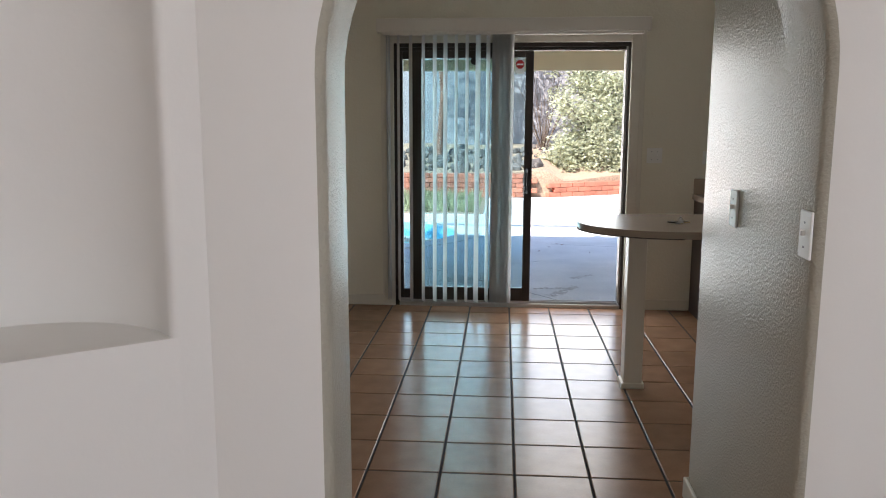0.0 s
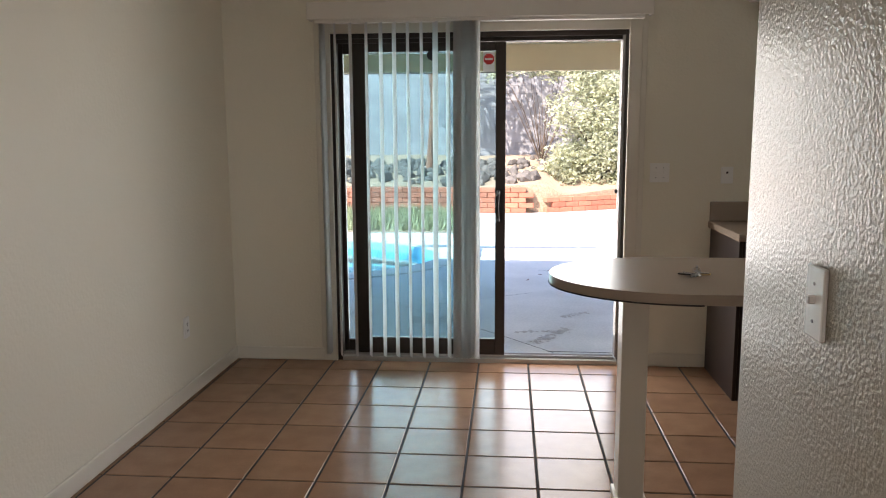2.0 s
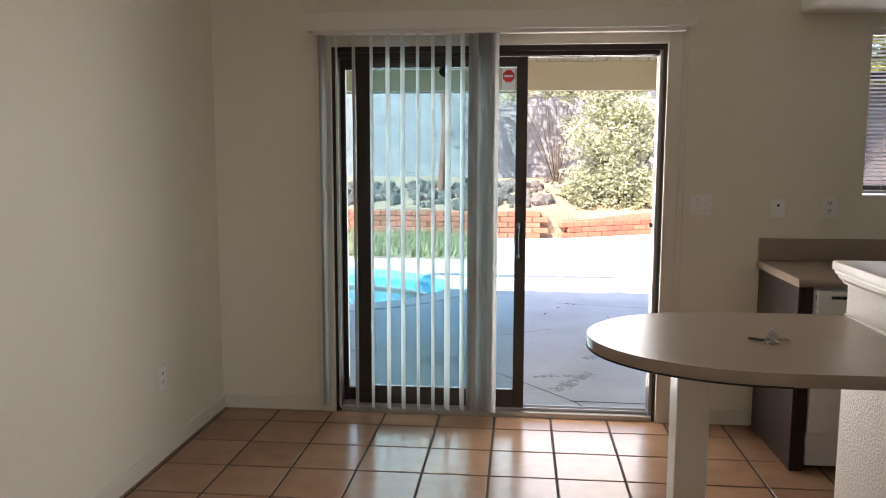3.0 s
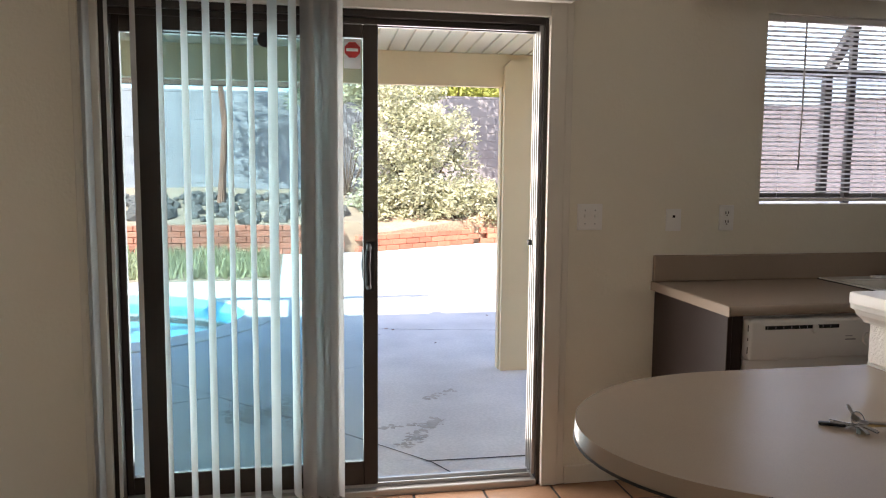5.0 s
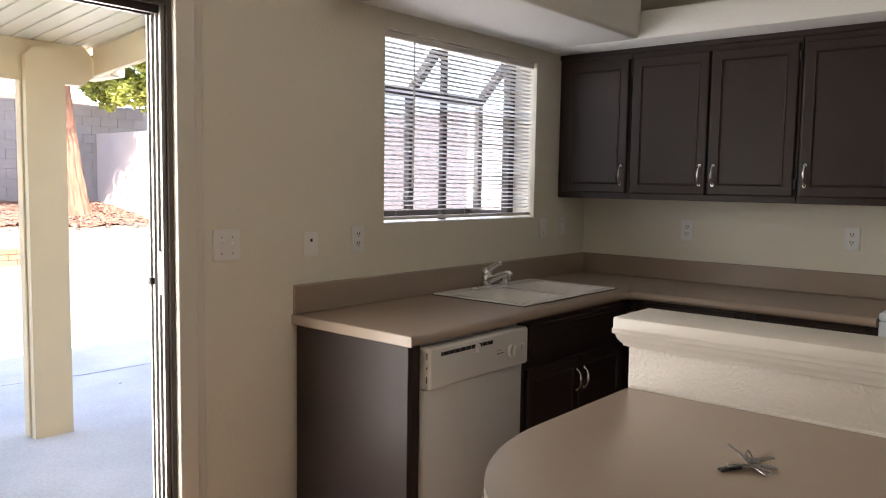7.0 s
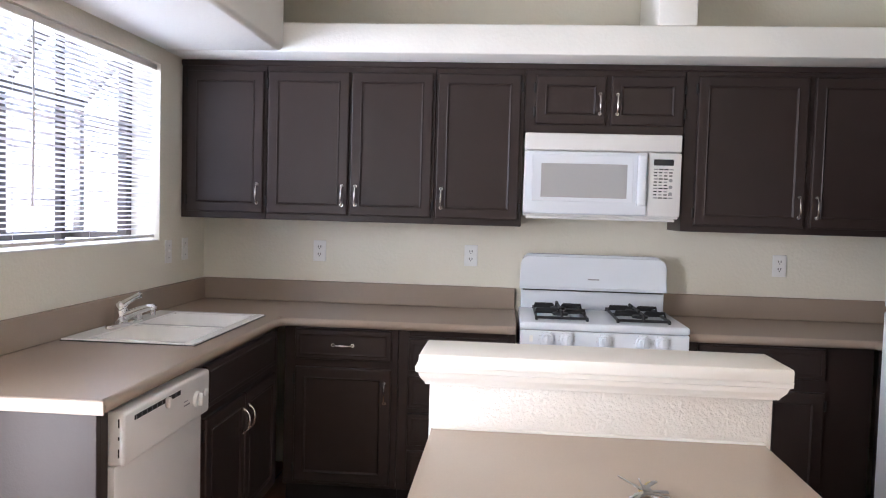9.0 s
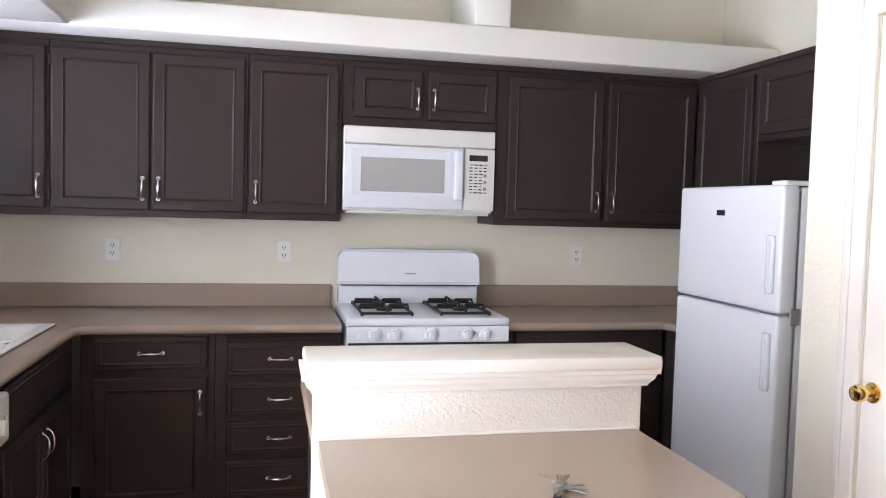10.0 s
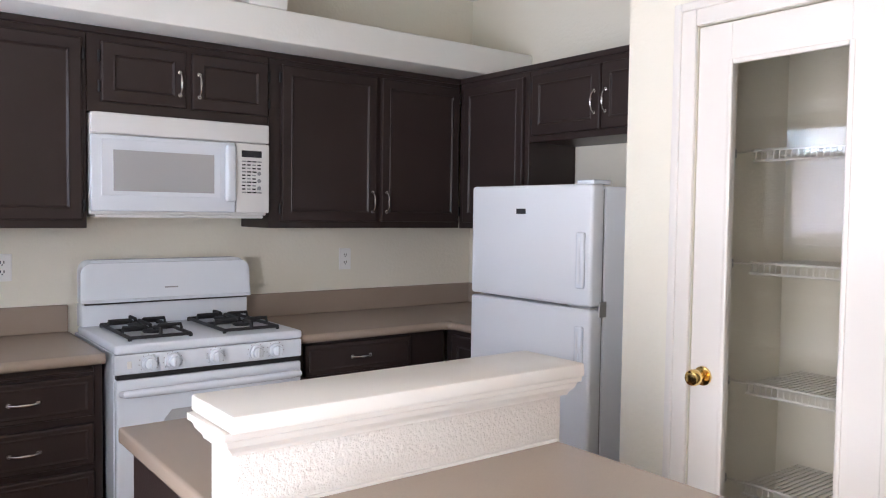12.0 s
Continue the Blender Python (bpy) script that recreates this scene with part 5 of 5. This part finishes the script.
part("beam", bm_beam(-5.2, 1.80, 8.772, 8.85), M_TAN, pc)
fascia = bm_prism([(6.7, zroof(6.7) - 0.17), (8.768, zroof(8.768) - 0.17), (8.768, zroof(8.768) - 0.004), (6.7, zroof(6.7) - 0.004)], 1.8, 1.84)
fascia.transform(Matrix(((0, 0, 1, 0), (1, 0, 0, 0), (0, 1, 0, 0), (0, 0, 0, 1))))
bmesh.ops.recalc_face_normals(fascia, faces=fascia.faces[:])
part("side_fascia", fascia, M_TAN, pc)
for x in (1.39, -2.9):
    pl = [(x, 0), (x + 0.22, 0), (x + 0.22, ZB1 - 0.09), (x + 0.19, ZB1 - 0.045), (x + 0.045, ZB1 - 0.045), (x, ZB1 - 0.09)]
    bm = bm_prism(pl, 8.725, 8.77)
    bm.transform(Matrix(((1, 0, 0, 0), (0, 0, 1, 0), (0, 1, 0, 0), (0, 0, 0, 1))))
    bmesh.ops.recalc_face_normals(bm, faces=bm.faces[:])
    part("front_plank", bm, M_TAN, pc)
    part("post", bm_boxes([(x - 0.01, x + 0.09, 8.78, 8.85, 0, ZB0)], 0.004), M_TAN, pc)
for i in range(7):
    x = -3.9 + i * 0.98
    part("rafter_tail", bm_boxes([(x, x + 0.09, 8.9, 9.30, zroof(9.2) - 0.10, zroof(9.2) + 0.02)], 0.006), M_TAN, pc)
part("dark_trellis_beam", bm_boxes([(-6, 0.16, 10.28, 10.34, 2.10 - GZ0, 2.27 - GZ0)], 0.004), M_TWIG, pc)
for x in (-5.5, -3.5, -1.5):
    part("trellis_rafter", bm_boxes([(x, x + 0.06, 9.0, 10.28, 2.27 - GZ0, 2.36 - GZ0)], 0.004), M_TWIG, pc)

# house outside and roof so that the walls cast their shade
structure("roof", bm_boxes([(-6, 9, -6, 6.64, 3.12, 3.3)]), M_ROOF, "flat brown roof over the rooms", "roof")
structure("wall_outer_north", bm_boxes([(-6, WEST - 0.16, 6.5, 6.65, -0.5, 3.1), (EAST + 0.16, 9, 6.5, 6.65, -0.5, 3.1)]), M_STUCCOX, "tan stucco outside wall", "wall")

# grass, raised bed, fence
FENCE_Y = 21.5
rg = random.Random(11)


def blades(count, x0, x1, y0, y1, z, height):
    vs, fs = [], []
    for _ in range(count):
        x, y, h, a = rg.uniform(x0, x1), rg.uniform(y0, y1), height * rg.uniform(0.4, 1.2), rg.uniform(0, 6.28)
        dx, dy = 0.02 * math.cos(a), 0.02 * math.sin(a)
        lx, ly = rg.uniform(-0.1, 0.1), rg.uniform(-0.1, 0.1)
        k = len(vs)
        vs += [(x - dx, y - dy, z), (x + dx, y + dy, z), (x + lx, y + ly, z + h)]
        fs.append((k, k + 1, k + 2))
    me = bpy.data.meshes.new("grass")
    me.from_pydata(vs, [], fs)
    me.materials.append(M_GRASS)
    return me


structure("lawn_bed", bm_boxes([(-9, -0.3, 13.6, 16.5, -0.3, GZ0 + 0.012)]), M_SOIL, "patch of bare soil under thin grass", "lawn")
tagged(new("grass", blades(9000, -8.9, -0.4, 13.7, 16.45, GZ0, 0.22)), "thin dry yellow-green grass beside the pool", "grass", kind="stuff")


def bed_height(x, y):
    base = 0.42 if x < 1.2 else 0.18
    t = min(1, max(0, (y - 16.9) / 4.4))
    return base + (0.9 - base) * t ** 0.8 + 0.06 * noise.noise((x * 0.7, y * 0.7, 0)) + 0.03 * noise.noise((x * 3, y * 3, 2))


def raised_bed():
    bm = bmesh.new()
    nx, ny = 90, 24
    grid = []
    for i in range(nx + 1):
        x = -14 + 30 * i / nx
        y0 = 16.80 + min(1.5, max(0, x - 0.9) * 0.55)
        grid.append([bm.verts.new((x, y0 + (21.8 - y0) * max(0, j - 1) / (ny - 1), 0)) for j in range(ny + 1)])
    for col in grid:
        for j, v in enumerate(col):
            v.co.z = bed_height(v.co.x, v.co.y) if j else GZ0 - 0.1
    for a, b in zip(grid, grid[1:]):
        for j in range(ny):
            bm.faces.new((a[j], b[j], b[j + 1], a[j + 1]))
    return bm


structure("raised_bed", raised_bed(), M_SOIL, "sloping bed of pale dry soil below the fence", "garden bed", smooth=True)


def rocks(count, x0, x1, y0, y1, size):
    out = bmesh.new()
    for _ in range(count):
        x, y = rg.uniform(x0, x1), rg.uniform(y0, y1)
        s = size * rg.uniform(0.4, 1.4)
        m = Matrix.LocRotScale((x, y, bed_height(x, y) + s * 0.1), Euler((rg.uniform(0, 3), rg.uniform(0, 3), rg.uniform(0, 3))), (s, s * rg.uniform(0.6, 1), s * rg.uniform(0.5, 0.9)))
        bmesh.ops.create_icosphere(out, subdivisions=1, radius=0.5, matrix=m)
    return out


ob = new("gravel", mesh_from("gravel", rocks(420, -8, 0.8, 17.0, 19.8, 0.28), M_ROCK))
tagged(ob, "dark volcanic rocks strewn over the bed", "rocks", kind="stuff")
ob = new("pebbles", mesh_from("pebbles", rocks(260, 0.8, 7.9, 18.4, 21.0, 0.14), M_ROCK))
tagged(ob, "small stones and debris on the soil", "rocks", kind="stuff")



def chips(count, x0, x1, y0, y1, ground=None):
    """Flat slivers of bark lying at all angles on the soil."""
    vs, fs = [], []
    for _ in range(count):
        x, y, a = rg.uniform(x0, x1), rg.uniform(y0, y1), rg.uniform(0, 6.28)
        size = 1.0 if ground is None else 0.28
        w, h, z = size * rg.uniform(0.03, 0.11), size * rg.uniform(0.012, 0.035), (bed_height(x, y) if ground is None else ground) + size * rg.uniform(0.012, 0.035)
        c, d, tip = math.cos(a), math.sin(a), size * rg.uniform(-0.02, 0.02)
        k = len(vs)
        vs += [(x - c * w + d * h, y - d * w - c * h, z - tip), (x + c * w + d * h, y + d * w - c * h, z + tip), (x + c * w - d * h, y + d * w + c * h, z + tip), (x - c * w - d * h, y - d * w + c * h, z - tip),
               (x, y, z + 0.018 * size)]
        fs += [(k, k + 1, k + 4), (k + 1, k + 2, k + 4), (k + 2, k + 3, k + 4), (k + 3, k, k + 4), (k, k + 3, k + 2, k + 1)]
    me = bpy.data.meshes.new("bark_mulch")
    me.from_pydata(vs, [], fs)
    me.materials.append(M_MULCH)
    return me


tagged(new("bark_mulch", chips(6500, 4.9, 7.9, 18.75, 21.35)), "red-brown bark chips under the pine", "mulch", kind="stuff")
tagged(new("fallen_leaves", chips(70, -3.0, 6.5, 8.6, 16.4, GZ0)), "scattered dry brown leaves on the patio", "leaves", kind="stuff")

# low brick edging
BRK = mesh_from("brick", bm_boxes([(-0.145, 0.145, -0.075, 0.075, -0.047, 0.047)], 0.008), M_BRICK)


def brick_wall(start, stop, courses, label):
    ob = thing("brick_edging", (*start, GZ0), label, "garden wall", "brick edging")
    d = Vector(stop) - Vector(start)
    a = math.degrees(math.atan2(d.y, d.x))
    count = int(d.length / 0.30)
    for c in range(courses):
        for i in range(count):
            t = (i + (0.5 if c % 2 else 0.0)) * 0.30 + 0.15
            q = d.normalized() * t
            o = new("brick", BRK)
            o.parent, o.matrix_basis = ob, pose(q.x, q.y, 0.047 + c * 0.1, 0, 0, a + rg.uniform(-1.5, 1.5))
    return ob


brick_wall((-9, 16.72), (0.9, 16.72), 5, "low red brick wall in front of the bed")
brick_wall((0.95, 16.8), (3.4, 18.15), 3, "low red brick edging below the bush")
brick_wall((3.5, 18.2), (7.9, 18.6), 3, "low red brick edging below the pine")


# leafy crowns
def crown(name, spots, count, size, mat, seed, flat=0.6):
    """Many small bent leaves scattered in uneven clumps."""
    r = random.Random(seed)
    vs, fs = [], []
    for _ in range(count):
        cx, cy, cz, rad = r.choice(spots)
        d = Vector((r.gauss(0, 1), r.gauss(0, 1), r.gauss(0, 1))).normalized() * rad * (r.random() ** 0.4)
        p = Vector((cx, cy, cz)) + d
        s = size * r.uniform(0.5, 1.3)
        u = Vector((r.gauss(0, 1), r.gauss(0, 1), r.gauss(0, flat))).normalized()
        w = u.cross(Vector((r.gauss(0, 1), r.gauss(0, 1), r.gauss(0, 1)))).normalized()
        k = len(vs)
        vs += [p - u * s, p + w * s * 0.4, p + u * s, p - w * s * 0.4]
        fs.append((k, k + 1, k + 2, k + 3))
    me = bpy.data.meshes.new(name)
    me.from_pydata([tuple(v) for v in vs], [], fs)
    me.materials.append(mat)
    return me


def clumps(n, x, y, z, rx, ry, rz, rad, seed):
    r = random.Random(seed)
    out = []
    for _ in range(n):
        d = Vector((r.gauss(0, 1), r.gauss(0, 1), r.gauss(0, 1))).normalized() * r.random() ** 0.4
        out.append((x + d.x * rx, y + d.y * ry, z + d.z * rz, rad * r.uniform(0.5, 1.2)))
    return out


def limbs(parent, base, spots, count, radius, seed):
    r = random.Random(seed)
    for s in r.sample(spots, min(count, len(spots))):
        mid = Vector(base).lerp(Vector(s[:3]), 0.5) + Vector((r.uniform(-0.1, 0.1), r.uniform(-0.1, 0.1), 0.1))
        part("limb", bm_tube([base, tuple(mid), s[:3]], [radius, radius * 0.6, radius * 0.2], 6), M_TWIG, parent)


def plant(name, base, spots, count, size, leaf, wood, radius, label, category, seed, trunk=None):
    ob = thing(name, base, label, category)
    b = Vector(base)
    local = [(x - b.x, y - b.y, z - b.z, r) for x, y, z, r in spots]
    origin = (0, 0, 0) if trunk is None else trunk[-1]
    limbs(ob, origin, local, 18, radius, seed)
    o = new("crown", crown("crown", local, count, size, leaf, seed))
    o.parent = ob
    if trunk:
        part("trunk", trunk_mesh(trunk, 0.34 if radius > 0.07 else radius * 1.6), M_BARK, ob, "rough red-brown bark", smooth=True)
    return ob


def trunk_mesh(points, r0):
    bm = bmesh.new()
    rings, sides = [], 60
    for i in range(49):
        t = i / 48
        f = t * (len(points) - 1)
        k = min(int(f), len(points) - 2)
        c = Vector(points[k]).lerp(Vector(points[k + 1]), f - k)
        rad = r0 * (1 - 0.45 * t) * (1 + 0.35 * math.exp(-t * 14))
        rings.append([bm.verts.new((c.x + rad * math.cos(a) * (1 + 0.10 * noise.noise((a * 3, t * 6, 1)) + 0.055 * math.sin(a * 17 + 3 * noise.noise((a * 2, t * 5, 3)) * 2)), c.y + rad * math.sin(a) * (1 + 0.10 * noise.noise((a * 3, t * 6, 5)) + 0.055 * math.sin(a * 17 + 3 * noise.noise((a * 2, t * 5, 3)) * 2)), c.z)) for a in [2 * math.pi * j / sides for j in range(sides)]])
    for a, b in zip(rings, rings[1:]):
        for j in range(sides):
            bm.faces.new((a[j], a[(j + 1) % sides], b[(j + 1) % sides], b[j]))
    return bm


bush = clumps(90, 2.3, 18.9, 1.6, 1.25, 0.9, 1.6, 0.40, 21) + clumps(34, 2.6, 18.35, 0.75, 1.0, 0.45, 0.55, 0.3, 24) + clumps(30, 3.45, 18.6, 0.7, 0.75, 0.6, 0.5, 0.3, 22) + clumps(16, 1.4, 18.4, 0.8, 0.5, 0.5, 0.6, 0.3, 23)
plant("leafy_bush", (2.4, 18.9, bed_height(2.4, 18.9)), bush, 34000, 0.052, M_LEAF, M_TWIG, 0.03, "tall loose grey-green shrub in front of the fence", "bush", 31)
# The first, unseen clumps are added overhead to keep the fence in shade.
pine = clumps(140, 5.2, 18.0, 6.2, 4.3, 1.4, 0.7, 0.7, 43) + clumps(60, 8.3, 19.9, 4.0, 1.7, 1.2, 0.9, 0.38, 41) + clumps(18, 7.75, 19.6, 3.3, 0.7, 0.6, 0.35, 0.25, 42)
plant("pine_tree", (6.75, 20.0, 0.55), pine, 42000, 0.075, M_LEAF2, M_TWIG, 0.075, "pine with thick red-brown trunk and yellow-green needles", "tree", 32, [(0, 0, -0.1), (-0.12, 0, 1.2), (-0.25, 0, 2.6), (-0.3, 0, 4.0)])
back = clumps(40, 4.6, 27.5, 3.9, 2.6, 1.2, 0.7, 0.6, 51)
plant("distant_tree", (4.6, 27.5, -0.46), back, 9000, 0.13, M_LEAF2, M_TWIG, 0.06, "bright yellow-green tree behind the fence", "tree", 33)
# Added tree: its high, unseen crown only throws dappled shade on the fence.
bare = clumps(40, -1.5, 18.6, 5.6, 2.6, 0.9, 1.0, 0.5, 61)
plant("dapple_shade_tree", (-1.5, 18.9, bed_height(-1.5, 18.9)), bare, 2600, 0.07, M_LEAF, M_TWIG, 0.045, "added thin-trunked tree whose sparse crown dapples the fence", "tree", 34, [(0, 0, -0.1), (0.1, 0, 1.5), (-0.05, -0.1, 3.2)])
vine = clumps(26, 1.2, 19.4, 3.0, 1.4, 0.6, 0.45, 0.35, 71)
plant("leafy_bush", (1.0, 19.6, bed_height(1.0, 19.6)), vine, 5000, 0.06, M_LEAF, M_TWIG, 0.012, "upper red-tinged shrub against the fence", "bush", 35)

nb = thing("neighbour_house", (0, 30, -0.46), "far tan house with a brown tiled roof", "house")
part("wall", bm_boxes([(5.5, 15, 4, 12, 0, 3.6)]), M_STUCCOX, nb)
bm = bm_prism([(3.6, 3.4), (12.4, 3.4), (8, 5.3)], 5.0, 15.5)
bm.transform(Matrix(((0, 0, 1, 0), (1, 0, 0, 0), (0, 1, 0, 0), (0, 0, 0, 1))))
bmesh.ops.recalc_face_normals(bm, faces=bm.faces[:])
part("roof", bm, M_ROOF, nb)
single("blue_tarp", bm_boxes([(8.8, 10.2, 21.69, 21.72, 2.6, 3.12)], 0.02, 2), M_TARP, "blue sheet seen over the fence", "tarp")

# block fence
fence = thing("block_fence", (0, FENCE_Y, 0), "grey concrete block fence along the yard", "fence")
part("core", bm_boxes([(-16, 16, 0.012, 0.17, -0.5, 3.02)]), M_BLOCK, fence)
part("cap_course", bm_boxes([(-16, 16, -0.01, 0.2, 3.02, 3.08)], 0.006), M_BLOCK, fence)
part("side_wall", bm_boxes([(8.0, 8.2, -15, -0.015, -0.5, 2.45)]), M_SIDE, fence)
part("side_wall", bm_boxes([(-16.2, -16.0, -15, 0, -0.5, 2.4)]), M_BLOCK, fence)

# ---- blocks of the fence ----
def fence_blocks():
    me = mesh_from("block", bm_boxes([(-0.2, 0.2, -0.009, 0.02, -0.0975, 0.0975)], 0.004), M_BLOCK)
    rest = bmesh.new()
    count = 0
    for c in range(13):
        for i in range(-39, 39):
            x, z = (i + (0.5 if c % 2 else 0)) * 0.405, 0.52 + c * 0.2 + 0.1 - 0.1
            if 2.6 < x < 9.0 and c > 1 and count < 290:
                o = new("block", me)
                o.parent, o.location = fence, (x, rg.uniform(-0.002, 0.002), z)
                count += 1
            elif x < 15.6:
                bmesh.ops.create_cube(rest, size=1.0, matrix=Matrix.LocRotScale((x, 0.004, z), None, (0.4, 0.026, 0.195)))
    o = part("blocks_rest", rest, M_BLOCK, fence)
    tagged(o, kind="stuff")


fence_blocks()

# ---- floor tiles ----
def floor_tiles():
    pitch, gap, x0, y0 = 0.3125, 0.0105, 0.086, 4.733
    a = (pitch - gap) / 2
    me = mesh_from("floor_tile", bm_boxes([(-a, a, -a, a, -0.006, 0.0)], 0.0025, 1), M_TILE)
    rest = bmesh.new()
    count = 0
    for i in range(-7, 12):
        for j in range(-23, 6):
            cx, cy = x0 + (i + 0.5) * pitch, y0 + (j + 0.5) * pitch
            if cx < FX0 - 0.1 or cx > EAST or cy > NORTH or (cy < ARCH_N and cx > FX1):
                continue
            if i > 5 and cy < 3.2:
                continue
            if cy > 1.9 and -5 <= i <= 8 and count < 290:
                ob = new("floor_tile", me)
                ob.parent, ob.location = floor, (cx, cy, 0)
                count += 1
            else:
                bmesh.ops.create_cube(rest, size=1.0, matrix=Matrix.LocRotScale((cx, cy, -0.003), None, (2 * a, 2 * a, 0.006)))
    ob = part("floor_tiles_rest", rest, M_TILE, floor)
    tagged(ob, kind="stuff")


floor_tiles()
